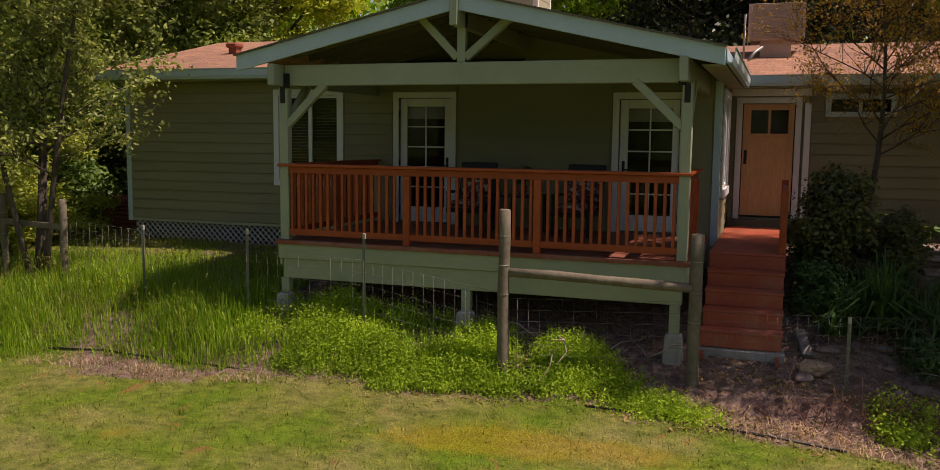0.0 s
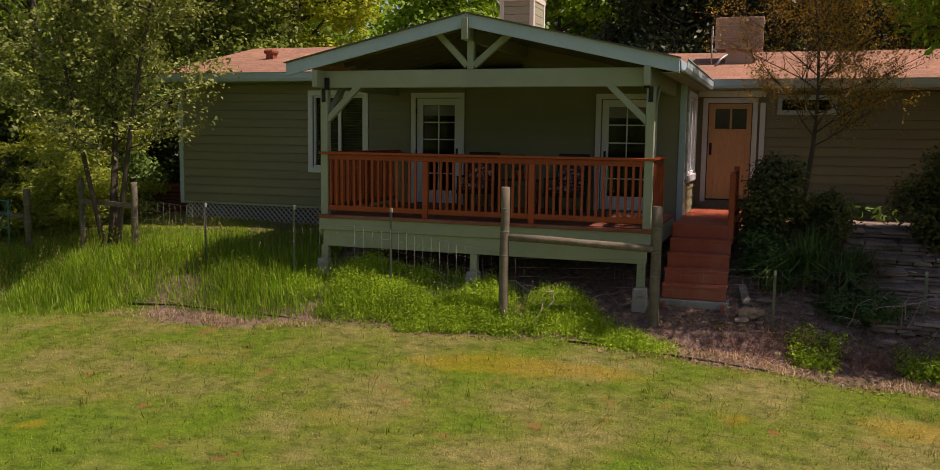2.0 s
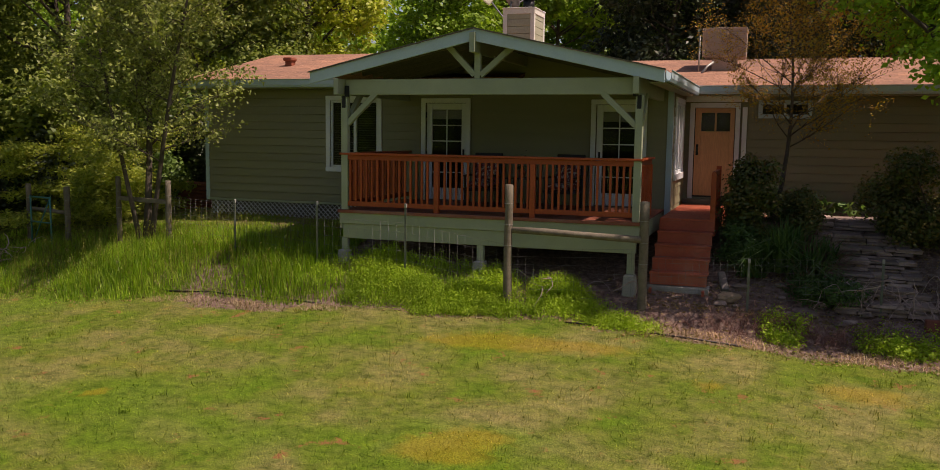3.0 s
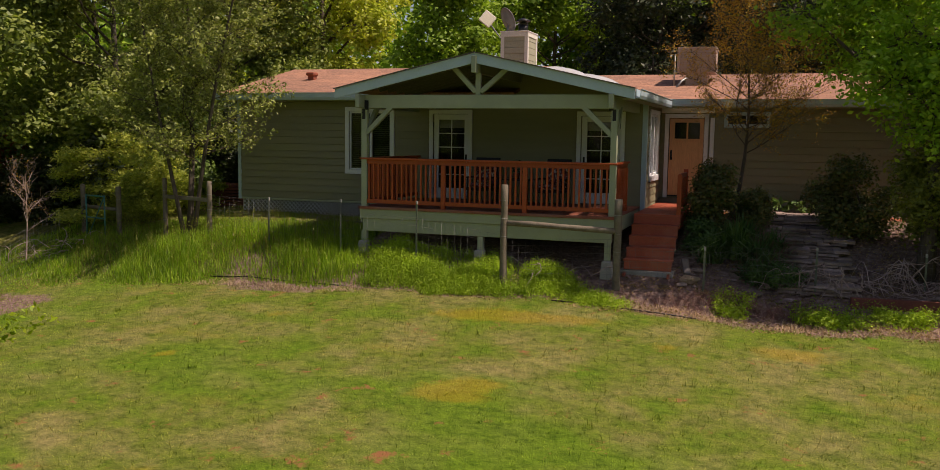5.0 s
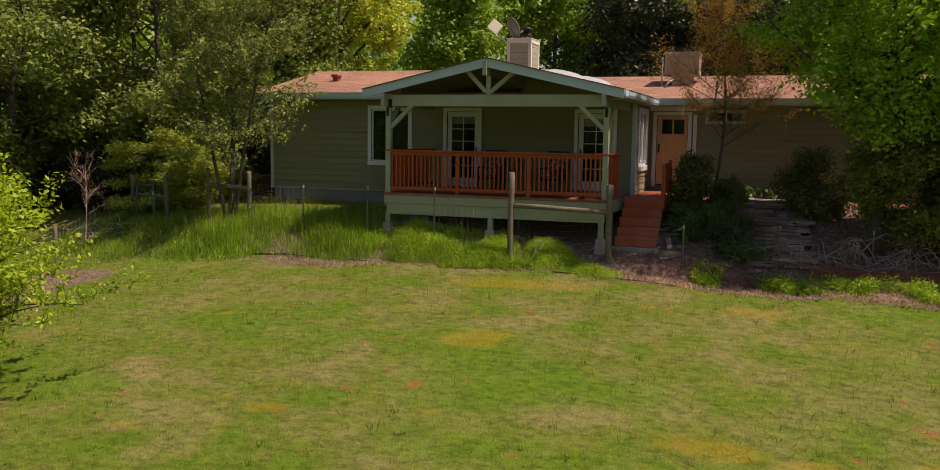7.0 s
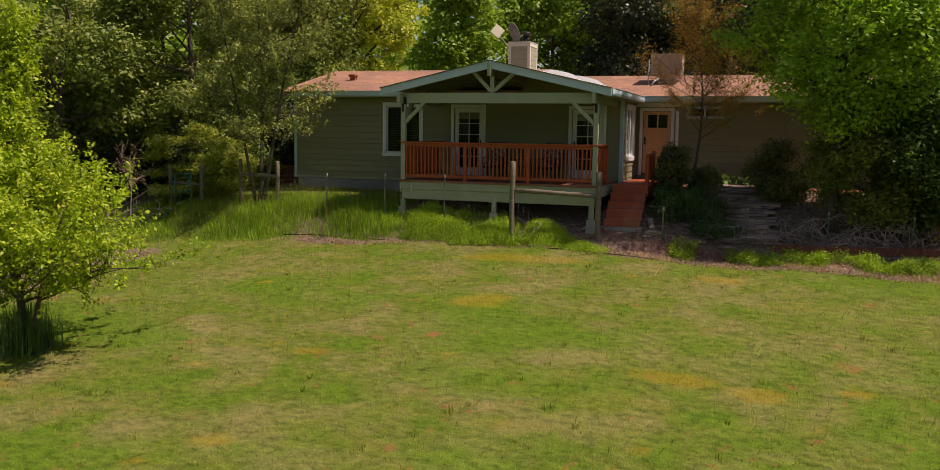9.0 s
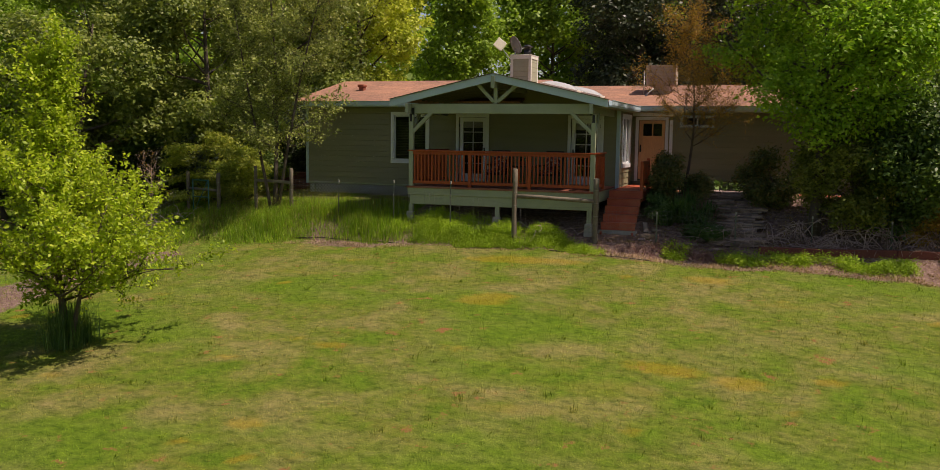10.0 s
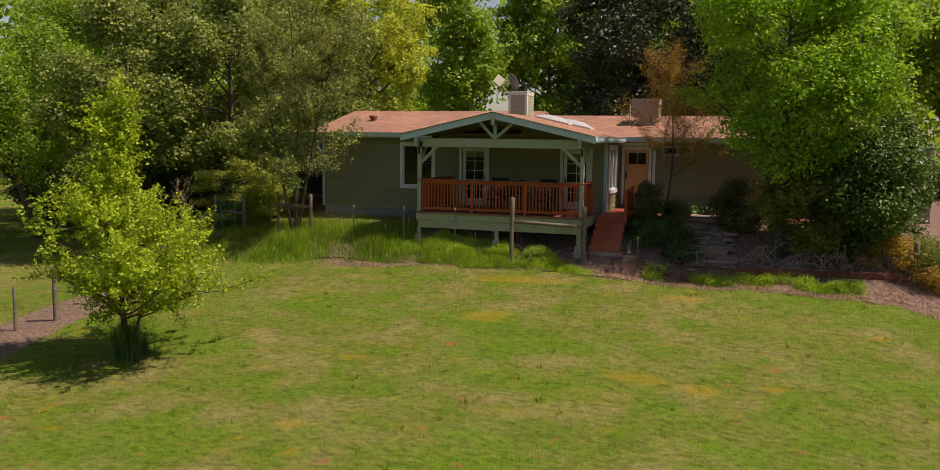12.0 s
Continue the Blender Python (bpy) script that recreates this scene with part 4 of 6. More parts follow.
# ---- on the roof ----
def chimney():
    c = thing("chimney", (2.40, 3.80, 3.9), "boxed chimney with sage siding panels and pale trim", "chimney")
    x0, x1, y0, y1, z0, z1 = 2.07, 2.75, 3.38, 4.23, 3.8, 4.98
    box("core", x0 + 0.03, x1 - 0.03, y0 + 0.03, y1 - 0.03, z0, z1 - 0.03, M_CHIM, c, bevel=0)
    for k in range(6):
        z = 4.02 + k * 0.15
        box("siding_board", x0 + 0.08, x1 - 0.08, y0 + 0.012, y0 + 0.03, z, z + 0.143, M_CHIM, c)
        box("siding_board", x1 - 0.03, x1 - 0.012, y0 + 0.08, y1 - 0.08, z, z + 0.143, M_CHIM, c)
    for x in (x0, x1 - 0.085):
        for y in (y0, y1 - 0.085):
            box("corner_trim", x, x + 0.085, y, y + 0.085, z0, z1 - 0.1, M_CHIMTRIM, c)
    box("top_trim", x0 - 0.005, x1 + 0.005, y0 - 0.005, y1 + 0.005, z1 - 0.11, z1, M_CHIMTRIM, c)
    box("cap_sheet", x0 - 0.02, x1 + 0.02, y0 - 0.02, y1 + 0.02, z1, z1 + 0.02, M_CHIMTRIM, c)
    cx, cy = 2.52, 3.75
    flue = tube("flue", [(cx, cy, z1), (cx, cy, z1 + 0.20)], 0.12, M_BLACK, c, sides=14)
    tube("rain_cap", [(cx, cy, z1 + 0.28), (cx, cy, z1 + 0.30), (cx, cy, z1 + 0.36)], [0.18, 0.18, 0.05], M_BLACK, flue, sides=14)
    for k in range(3):
        z = z1 + 0.20 + 0.025 * k
        tube("louvre_ring", [(cx, cy, z), (cx, cy, z + 0.006)], 0.13 - 0.005 * k, M_BLACK, flue, sides=14)


chimney()


def dish():
    d = thing("satellite_dish", (2.0, 4.05, 4.5), "grey satellite dish on a bent pole, seen from behind", "satellite dish")
    tube("mast", [(1.95, 4.3, 4.02), (1.95, 4.3, 4.55), (1.9, 4.28, 4.90), (2.0, 4.25, 5.30)], 0.022, M_DISH, d)
    h = Heap()
    m = look((1.93, 4.22, 5.36), (4.6, 8.0, 7.6))
    n = 20
    verts, faces = [], []
    for s in (0, 1):
        for r in (0.02, 0.1, 0.2, 0.31):
            for k in range(n):
                a = 2 * math.pi * k / n
                verts.append(m @ Vector((r * math.cos(a) * 0.8, r * math.sin(a), -0.9 * r * r + 0.012 * s)))
    for s in (0, 1):
        o = s * 4 * n
        for j in range(3):
            for k in range(n):
                k2 = (k + 1) % n
                faces.append((o + j * n + k, o + j * n + k2, o + (j + 1) * n + k2, o + (j + 1) * n + k))
    for k in range(n):
        k2 = (k + 1) % n
        faces.append((3 * n + k, 3 * n + k2, 7 * n + k2, 7 * n + k))
    h.add(verts, faces)
    bowl = h.done("reflector", M_DISH, d)
    tube("feed_arm", [m @ Vector((0, -0.24, -0.05)), m @ Vector((0, -0.2, -0.42))], 0.012, M_DISH, bowl)


dish()
panel = thing("flat_antenna", (1.6, 4.4, 4.3), "cream square antenna panel on a thin mast", "antenna")
tube("mast", [(1.85, 4.5, 4.05), (1.85, 4.5, 4.8), (1.45, 4.48, 5.3)], 0.018, M_DISH, panel)
bm = bmesh.new()
add_box(bm, -0.17, 0.17, -0.02, 0.02, -0.17, 0.17, 0.015, pose(1.37, 4.45, 5.45, -12, 38, 20))
part("plate", bm, M_CREAM, panel)


def skylight(x, y, label):
    s = thing("skylight", (x, y, gable_z(x)), label, "skylight", "roof skylights")
    ang = math.degrees(math.atan(SL))
    m = pose(x, y, gable_z(x) + 0.03, 0, ang, 0)
    bm = bmesh.new()
    add_box(bm, -0.62, 0.62, -0.36, 0.36, -0.02, 0.05, 0.008, m)
    part("kerb", bm, M_CHIMTRIM, s)
    n = 10
    verts, faces = [], []
    for i in range(n + 1):
        for j in range(n + 1):
            u, v = i / n * 2 - 1, j / n * 2 - 1
            verts.append(m @ Vector((u * 0.60, v * 0.34, 0.052 + 0.13 * (1 - abs(u) ** 3) * (1 - abs(v) ** 3))))
    for i in range(n):
        for j in range(n):
            a = i * (n + 1) + j
            faces.append((a, a + n + 1, a + n + 2, a + 1))
    from_np("dome", verts, faces, M_DOME, s, smooth=True)


skylight(3.5, 4.35, "milky white domed skylight on the roof slope")
skylight(4.15, 4.9, "milky white domed skylight, lower on the roof slope")


def roof_vent(x, y):
    z = MAIN_ZE + (y - MAIN_E) * (MAIN_ZR - MAIN_ZE) / (MAIN_R - MAIN_E)
    v = thing("roof_vent", (x, y, z), "small terracotta-red metal roof vent", "vent")
    box("neck", x - 0.09, x + 0.09, y - 0.09, y + 0.09, z - 0.05, z + 0.12, M_TERRA, v)
    box("hood", x - 0.13, x + 0.13, y - 0.15, y + 0.12, z + 0.10, z + 0.20, M_TERRA, v, bevel=0.03)


roof_vent(-3.75, 4.6)


def cooler():
    x0, x1, y0, y1 = 5.87, 6.82, 6.9, 7.8
    zr = 3.82
    c = thing("rooftop_cooler", ((x0 + x1) / 2, (y0 + y1) / 2, zr), "beige louvred evaporative cooler standing on the roof", "cooler")
    box("plenum", x0 + 0.2, x1 - 0.2, y0 + 0.1, y1 - 0.1, zr - 0.1, 4.22, M_COOLER, c)
    cabinet = box("cabinet", x0, x1, y0, y1, 4.22, 4.86, M_COOLER, c, bevel=0.02)
    box("rim", x0 - 0.02, x1 + 0.02, y0 - 0.02, y1 + 0.02, 4.84, 4.89, M_COOLER, c)
    for k in range(11):
        z = 4.27 + k * 0.05
        bm = bmesh.new()
        add_box(bm, x0 + 0.08, x1 - 0.08, -0.012, 0.012, -0.003, 0.003, 0, pose(0, y0 - 0.008, z, 40))
        part("louvre", bm, M_COOLER, cabinet)
    for x in (x0 - 0.02, x1 - 0.04):
        box("corner_post", x, x + 0.06, y0 - 0.025, y0 + 0.03, 4.22, 4.86, M_COOLER, c)
    tube("pipe", [(x0 - 0.08, y0 - 0.05, zr - 0.05), (x0 - 0.08, y0 - 0.05, 4.7), (x0 + 0.02, y0 + 0.02, 4.74)], 0.02, M_STEEL, c)
    tube("duct_elbow", [(x0 + 0.25, y0 - 0.02, 4.1), (x0 + 0.12, y0 - 0.1, 4.0), (x0 + 0.02, y0 - 0.25, 3.84)], 0.03, M_STEEL, c)


cooler()

# ---- plants ----
RNG = np.random.default_rng(7)


def leaf_cloud(centres, spread, per, size, flat=0.35, rng=None, ratio=0.55, droop=0.0, puff=1.0):
    """Small leaf blades (one bent quad each) gathered round the centres; puff turns them outwards."""
    rng = rng or RNG
    c = np.repeat(np.asarray(centres, float), per, axis=0)
    n = len(c)
    p = c + rng.normal(0, 1, (n, 3)) * np.array(spread)
    out = (p - c) / np.array(spread)
    out /= np.linalg.norm(out, axis=1)[:, None] + 1e-9
    up = out * puff + rng.normal(0, 0.42, (n, 3)) + np.array([0, 0, 0.45])
    d = rng.normal(0, 1, (n, 3))
    d[:, 2] = d[:, 2] * flat - droop
    s = np.cross(d, up)
    s /= np.linalg.norm(s, axis=1)[:, None] + 1e-9
    d = np.cross(up, s)
    d /= np.linalg.norm(d, axis=1)[:, None] + 1e-9
    nrm = np.cross(s, d)
    L = size * rng.uniform(0.6, 1.35, n)[:, None]
    W = L * ratio * 0.5
    v = np.stack([p, p + d * L * 0.5 + s * W + nrm * L * 0.08, p + d * L, p + d * L * 0.5 - s * W + nrm * L * 0.08], 1).reshape(-1, 3)
    f = np.arange(n * 4, dtype=np.int32).reshape(-1, 4)
    return v, f


def crown_points(lobes, n, rng, shell=0.55):
    """Points inside ellipsoid lobes, thicker towards their outsides."""
    vol = np.array([l[3] * l[4] * l[5] for l in lobes]) ** (2 / 3)
    pick = rng.choice(len(lobes), n, p=vol / vol.sum())
    d = rng.normal(0, 1, (n, 3))
    d /= np.linalg.norm(d, axis=1)[:, None]
    r = rng.uniform(shell ** 3, 1, n) ** (1 / 3) * rng.uniform(0.8, 1.12, n)
    l = np.array(lobes, float)[pick]
    return l[:, :3] + d * r[:, None] * l[:, 3:6]


def tree(name, base, trunk, lobes, clumps, per, leaf, size, label, category="tree", spread=0.22, r0=0.13, seed=1, bark=None, twigs=0.4, flat=0.35, droop=0.0, ratio=0.55, stems=1, shell=0.5, lean=(0, 0), group="", squash=0.75):
    """A tapered trunk, limbs to every lobe, twigs to the clumps and a crown of single leaves.
    trunk: height at which the limbs part; lobes: ellipsoids x, y, z, rx, ry, rz relative to the base."""
    rng = np.random.default_rng(seed)
    base = Vector(base)
    t = thing(name, tuple(base), label, category, group)
    h = Heap()
    zmax = max(l[2] for l in lobes)
    trunks = []
    for s in range(stems):
        a = 2 * math.pi * s / max(1, stems) + seed
        off = Vector((math.cos(a), math.sin(a), 0)) * (0.0 if stems == 1 else 0.12)
        pts, rad = [], []
        top = max(trunk, zmax * 0.82) * rng.uniform(0.92, 1.05)
        wob = rng.normal(0, 0.10 + 0.012 * top, 4)
        n = 9
        for k in range(n + 1):
            u = k / n
            pts.append(base + off * (1 + 3.5 * u) + Vector((lean[0] * u + wob[0] * math.sin(4 * u) + wob[2] * u * u, lean[1] * u + wob[1] * math.sin(3 * u) + wob[3] * u * u, -0.15 + (top + 0.15) * u)))
            rad.append(r0 * (1.25 if k == 0 else 1.0) * (1 - 0.86 * u) / (1 if stems == 1 else 1.35))
        h.tube(pts, rad, 9)
        trunks.append((pts, rad))
    ends = []
    for i, l in enumerate(lobes):
        pts, rad = trunks[i % len(trunks)]
        c = base + Vector(l[:3])
        zq = l[2] - 0.8 * math.hypot(l[0], l[1]) * rng.uniform(0.6, 1.1)
        zq = min(max(zq, trunk * 0.75), (pts[-1].z - base.z) * 0.95) + base.z
        k = max(1, min(len(pts) - 1, sum(1 for q in pts if q.z < zq)))
        w = (zq - pts[k - 1].z) / max(1e-4, pts[k].z - pts[k - 1].z)
        q = pts[k - 1].lerp(pts[k], min(1, max(0, w)))
        mid = q.lerp(c, 0.5) + Vector(rng.normal(0, 0.12, 3)) - Vector((0, 0, 0.06 * (c - q).length))
        tip = c + Vector((rng.normal(0, 0.1), rng.normal(0, 0.1), l[5] * 0.6))
        rr = min(rad[k] * 0.75, r0 * 0.5) * rng.uniform(0.7, 1.0)
        h.tube([q, q.lerp(mid, 0.5) + Vector(rng.normal(0, 0.04, 3)), mid, c, tip], [rr, rr * 0.8, rr * 0.6, rr * 0.38, rr * 0.12], 6)
        ends += [(mid, rr * 0.5), (c, rr * 0.36), (c.lerp(tip, 0.6), rr * 0.2)]
    cp = crown_points(lobes, clumps, rng, shell) + np.array(base)
    en = np.array([tuple(e[0]) for e in ends])
    for p in cp[: int(clumps * twigs)]:
        k = int(np.argmin(((en - p) ** 2).sum(1)))
        a, b = ends[k][0], Vector(p)
        m = a.lerp(b, 0.55) + Vector(rng.normal(0, 0.09, 3))
        rr = min(ends[k][1] * 0.6, 0.022)
        h.tube([a, m, b], [rr, rr * 0.6, rr * 0.15], 4)
    h.done("trunk", bark or M_BARK, t, "rough bark, forking limbs")
    v, f = leaf_cloud(cp, (spread, spread, spread * squash), per, size, flat, rng, ratio, droop)
    from_np("crown", v, f, leaf, t)
    return t


def lobes_ball(rng, n, cx, cy, cz, R, H, r):
    """n lobes scattered over an egg-shaped crown."""
    out = []
    for i in range(n):
        a, u = rng.uniform(0, 2 * math.pi), rng.uniform(-1, 1)
        k = math.sqrt(max(0, 1 - u * u)) * rng.uniform(0.55, 0.95)
        s = r * rng.uniform(0.75, 1.25)
        out.append((cx + R * k * math.cos(a), cy + R * k * math.sin(a), cz + H * u * 0.8, s, s, s * 0.8))
    return out


def on_ground(x, y):
    return (x, y, rough_height(x, y))


def big_tree(name, x, y, H, R, leaf, size, label, seed, clumps=900, per=34, z0=None, r0=0.2, nl=16, spread=0.3, low=0.25, flat=0.35, droop=0.0, r=None, shell=0.5, group="", category="tree", twigs=0.25, more=(), deep=1.0):
    rng = np.random.default_rng(seed)
    zb = rough_height(x, y) if z0 is None else z0
    cz = H * (1 + low) / 2
    lb = lobes_ball(rng, nl, 0, 0, cz, R, H * (1 - low) / 2, r or R * 0.42)
    lb = [(l[0], l[1] * deep, *l[2:]) for l in lb] + list(more)
    return tree(name, (x, y, zb), H * max(low, 0.2), lb, clumps, per, leaf, size, label, category, spread, r0, seed, flat=flat, droop=droop, shell=shell, group=group, twigs=twigs)


# dense trees at the left edge
for x, y, H, R, s, lf in ((-9.6, 3.6, 10.5, 2.7, 21, L_OAK), (-12.5, 1.0, 9.5, 2.7, 22, L_OAK), (-14.0, 8.0, 12, 3.6, 23, L_OAK), (-9.5, 9.5, 11.5, 3.0, 25, L_OAK), (-21, 9, 12, 4.0, 26, L_BRIGHT)):
    big_tree("tree", x, y, H, R, lf, 0.16, "tall leafy tree with a dark lower trunk among others", s, clumps=1100, per=36, r0=0.17, nl=26, spread=0.23, low=0.12, r=R * 0.36, shell=0.4, group="trees beside the house")
tree("tree", on_ground(-17.8, 2.0), 2.6, [(l[0] - 1.2, l[1], *l[2:]) for l in lobes_ball(np.random.default_rng(24), 26, 0, 0, 5.8, 3.3, 3.4, 1.2)], 1000, 34, L_BRIGHT, 0.16, "leaning dark-trunked tree in fresh green leaf by the far fence", "tree", 0.23, 0.24, 24, twigs=0.25, shell=0.4, lean=(-2.6, 0.2), group="trees beside the house")
# behind the house
for x, y, H, R, s, lf, sz, lb in (
        (-8.0, 12.8, 12.8, 2.7, 31, L_YELLOW, 0.15, "tall yellow-green tree in bunched new leaf"),
        (-14.0, 13.0, 13.0, 2.6, 37, L_YELLOW, 0.15, "tall yellow-green tree in bunched new leaf"),
        (-8.0, 24, 14.0, 3.3, 32, L_BRIGHT, 0.24, "broad fresh-green tree"),
        (-3.5, 31, 15, 3.6, 33, L_BRIGHT, 0.28, "thin fresh-green tree with sky showing through"),
        (1.0, 36, 15.5, 4.0, 38, L_BRIGHT, 0.30, "thin fresh-green tree with sky showing through"),
        (3.6, 19.5, 11.3, 3.2, 34, L_DARK, 0.2, "dark dense evergreen tree"),
        (8.6, 22, 12.0, 4.2, 35, L_DARK, 0.22, "dark dense evergreen tree"),
        (14.5, 18, 11.0, 4.0, 39, L_BRIGHT, 0.22, "fresh-green tree beyond the roof"),
        (21.0, 22, 11.5, 4.0, 40, L_BRIGHT, 0.24, "fresh-green tree beyond the driveway")):
    dense = lf is L_DARK
    big_tree("tree", x, y, H, R, lf, sz, lb + " behind the house", s, clumps=900, per=46 if lf is L_YELLOW else 34, nl=28, spread=0.17 if lf is L_YELLOW else 0.26, low=0.2, r=R * 0.38, shell=0.6 if dense else 0.4, group="trees behind the house")
# right of the house
big_tree("tree", 11.25, 1.2, 9.6, 3.3, L_SHADE, 0.125, "large fresh-green shade tree over the stone steps", 41, clumps=1500, per=38, r0=0.16, nl=46, spread=0.19, low=0.22, r=0.85, shell=0.5, deep=0.6, twigs=0.5)
big_tree("shrub", 13.85, 1.9, 4.1, 1.6, L_BUSH, 0.12, "large rounded glossy evergreen shrub, dark inside", 42, clumps=1100, per=38, r0=0.08, nl=34, spread=0.16, low=-0.08, r=0.68, shell=0.75, category="shrub")
big_tree("shrub", 12.0, 1.35, 3.0, 1.2, L_OLIVE, 0.085, "olive-leaved rounded shrub under the shade tree", 46, clumps=600, per=40, r0=0.05, nl=26, spread=0.14, low=0.05, r=0.5, shell=0.7, category="shrub")
big_tree("shrub", 10.15, 2.6, 1.5, 0.75, L_NANDINA, 0.075, "dark rounded shrub beside the walkway", 43, clumps=380, per=40, r0=0.04, nl=16, spread=0.12, low=0.0, r=0.36, shell=0.6, category="shrub")
big_tree("shrub", 7.28, 1.95, 1.65, 0.30, L_NANDINA, 0.075, "dark narrow-leaved shrub beside the landing", 45, clumps=300, per=34, r0=0.03, nl=24, spread=0.09, low=0.0, r=0.20, category="shrub", shell=0.1, droop=0.4, more=[(-0.12, 0, 1.55, 0.16, 0.16, 0.2), (0.2, 0.1, 1.4, 0.18, 0.18, 0.22), (0.36, -0.1, 0.9, 0.2, 0.18, 0.18), (-0.36, 0, 0.8, 0.2, 0.18, 0.18)])


def shoot_tree(name, base, stems, limbs, shoots, leaf, size, label, seed, bark=None, per=14, shoot_len=(0.35, 0.9), up=0.6, ratio=0.5, jitter=0.035, limb_r=0.5, subs=4, category="tree", node=0.11, sag=-0.07):
    """A tree drawn branch by branch: stems, limbs off the stems, sub-limbs, and leafy shoots along them.
    stems: (dx, dy, height, radius, lean x, lean y); limbs: (stem, from, to, n, reach low, reach high, rise)."""
    rng = np.random.default_rng(seed)
    base = Vector(base)
    t = thing(name, tuple(base), label, category)
    h = Heap()
    axes = []
    for dx, dy, top, r, lx, ly in stems:
        wob = rng.normal(0, 0.03 * top, 4)
        pts, rad = [], []
        for k in range(11):
            u = k / 10
            pts.append(base + Vector((dx + lx * u + wob[0] * math.sin(3.5 * u), dy + ly * u + wob[1] * math.sin(3 * u), -0.15 + (top + 0.15) * u)))
            rad.append(r * (1.3 if k == 0 else 1) * (1 - 0.88 * u))
        h.tube(pts, rad, 8)
        axes.append((pts, rad))
    tips = []
    for st, z0, z1, n, lo, hi, rise in limbs:
        pts, rad = axes[st]
        for i in range(n):
            u = (i + rng.uniform(0.1, 0.9)) / n
            f = (z0 + (z1 - z0) * u) * 10
            k = min(9, int(f))
            q = pts[k].lerp(pts[k + 1], f - k)
            az = 2.399 * i + seed + rng.normal(0, 0.3)
            L = (lo + (hi - lo) * u) * rng.uniform(0.75, 1.2)
            d = Vector((math.cos(az), math.sin(az), rise * rng.uniform(0.6, 1.3))).normalized()
            r = max(0.008, rad[k] * limb_r * rng.uniform(0.7, 1.1))
            lp = [q]
            for j in range(6):
                d = (d + Vector((rng.normal(0, 0.13), rng.normal(0, 0.13), rng.normal(0, 0.08) - sag))).normalized()
                lp.append(lp[-1] + d * (L / 6))
            h.tube(lp, [r * (1 - 0.85 * j / 6) for j in range(7)], 5)
            for j in range(1, 7):
                tips.append((lp[j], d, r * (1 - 0.85 * j / 6), L))
            for s_ in range(subs):
                j = int(rng.integers(1, 6))
                a2 = rng.uniform(0, 6.28)
                e = (d * 0.6 + Vector((math.cos(a2), math.sin(a2), rng.uniform(-0.1, 0.9))) * 0.8).normalized()
                sp = [lp[j]]
                for m in range(4):
                    e = (e + Vector(rng.normal(0, 0.14, 3))).normalized()
                    sp.append(sp[-1] + e * (L * rng.uniform(0.25, 0.5) / 4))
                rr = r * (1 - 0.85 * j / 6) * 0.6
                h.tube(sp, [rr * (1 - 0.8 * m / 4) for m in range(5)], 4)
                for m in range(1, 5):
                    tips.append((sp[m], e, rr * 0.5, L))
    cs = []
    for i in range(shoots):
        p, d, r, L = tips[int(rng.integers(0, len(tips)))]
        e = (d * 0.4 + Vector((0, 0, up)) + Vector(rng.normal(0, 0.42, 3))).normalized()
        ln = rng.uniform(*shoot_len)
        m = p + e * ln * 0.5 + Vector(rng.normal(0, 0.03, 3))
        q = p + e * ln + Vector(rng.normal(0, 0.05, 3))
        rr = min(max(r, 0.003), 0.008)
        h.tube([p, m, q], [rr, rr * 0.7, rr * 0.3], 3)
        k = max(2, int(ln / node))
        for u in (np.arange(k) + rng.uniform(0.2, 0.8)) / k:
            w = p.lerp(m, u * 2) if u < 0.5 else m.lerp(q, u * 2 - 1)
            cs.append((w.x, w.y, w.z))
    h.done("trunk", bark or M_BARK, t, "bark-covered stems, limbs and thin shoots")
    v, f = leaf_cloud(cs, (jitter, jitter, jitter), per, size, 0.6, rng, ratio)
    from_np("crown", v, f, leaf, t)
    return t


# the fruit tree on the lawn
shoot_tree("fruit_tree", (-3.05, -10.1, rough_height(-3.05, -10.1)), [(0, 0, 5.9, 0.085, -0.35, 0.2), (0.03, -0.02, 2.9, 0.06, 1.15, -0.1)],
           [(0, 0.17, 0.30, 12, 2.3, 2.0, 0.55), (0, 0.28, 0.55, 13, 2.0, 1.2, 0.95), (0, 0.52, 0.96, 14, 0.95, 0.35, 1.9), (1, 0.35, 0.95, 12, 1.6, 1.1, 0.30)],
           1300, L_FRUIT, 0.09, "small open fruit tree in bright spring leaf on the lawn", 51, per=7, shoot_len=(0.3, 0.95), up=0.55, jitter=0.042, limb_r=0.5, subs=5, node=0.13, sag=0.03)
# the grey-green tree before the house corner
shoot_tree("tree", (-4.85, 0.55, rough_height(-4.85, 0.55)), [(0, 0, 8.2, 0.085, -0.3, 0.1), (0.06, 0.05, 7.4, 0.06, 1.9, -0.2), (-0.06, -0.05, 7.2, 0.055, -1.4, 0.1)],
           [(0, 0.22, 0.98, 22, 2.1, 0.9, 0.45), (1, 0.22, 0.98, 20, 2.0, 0.8, 0.4), (2, 0.24, 0.98, 18, 1.9, 0.8, 0.45)],
           1900, L_GREY, 0.082, "slender small-leaved tree, grey-green and airy, beside the house corner", 11, per=6, shoot_len=(0.25, 0.7), up=0.15, jitter=0.045, limb_r=0.4, subs=4, node=0.13, sag=0.0)
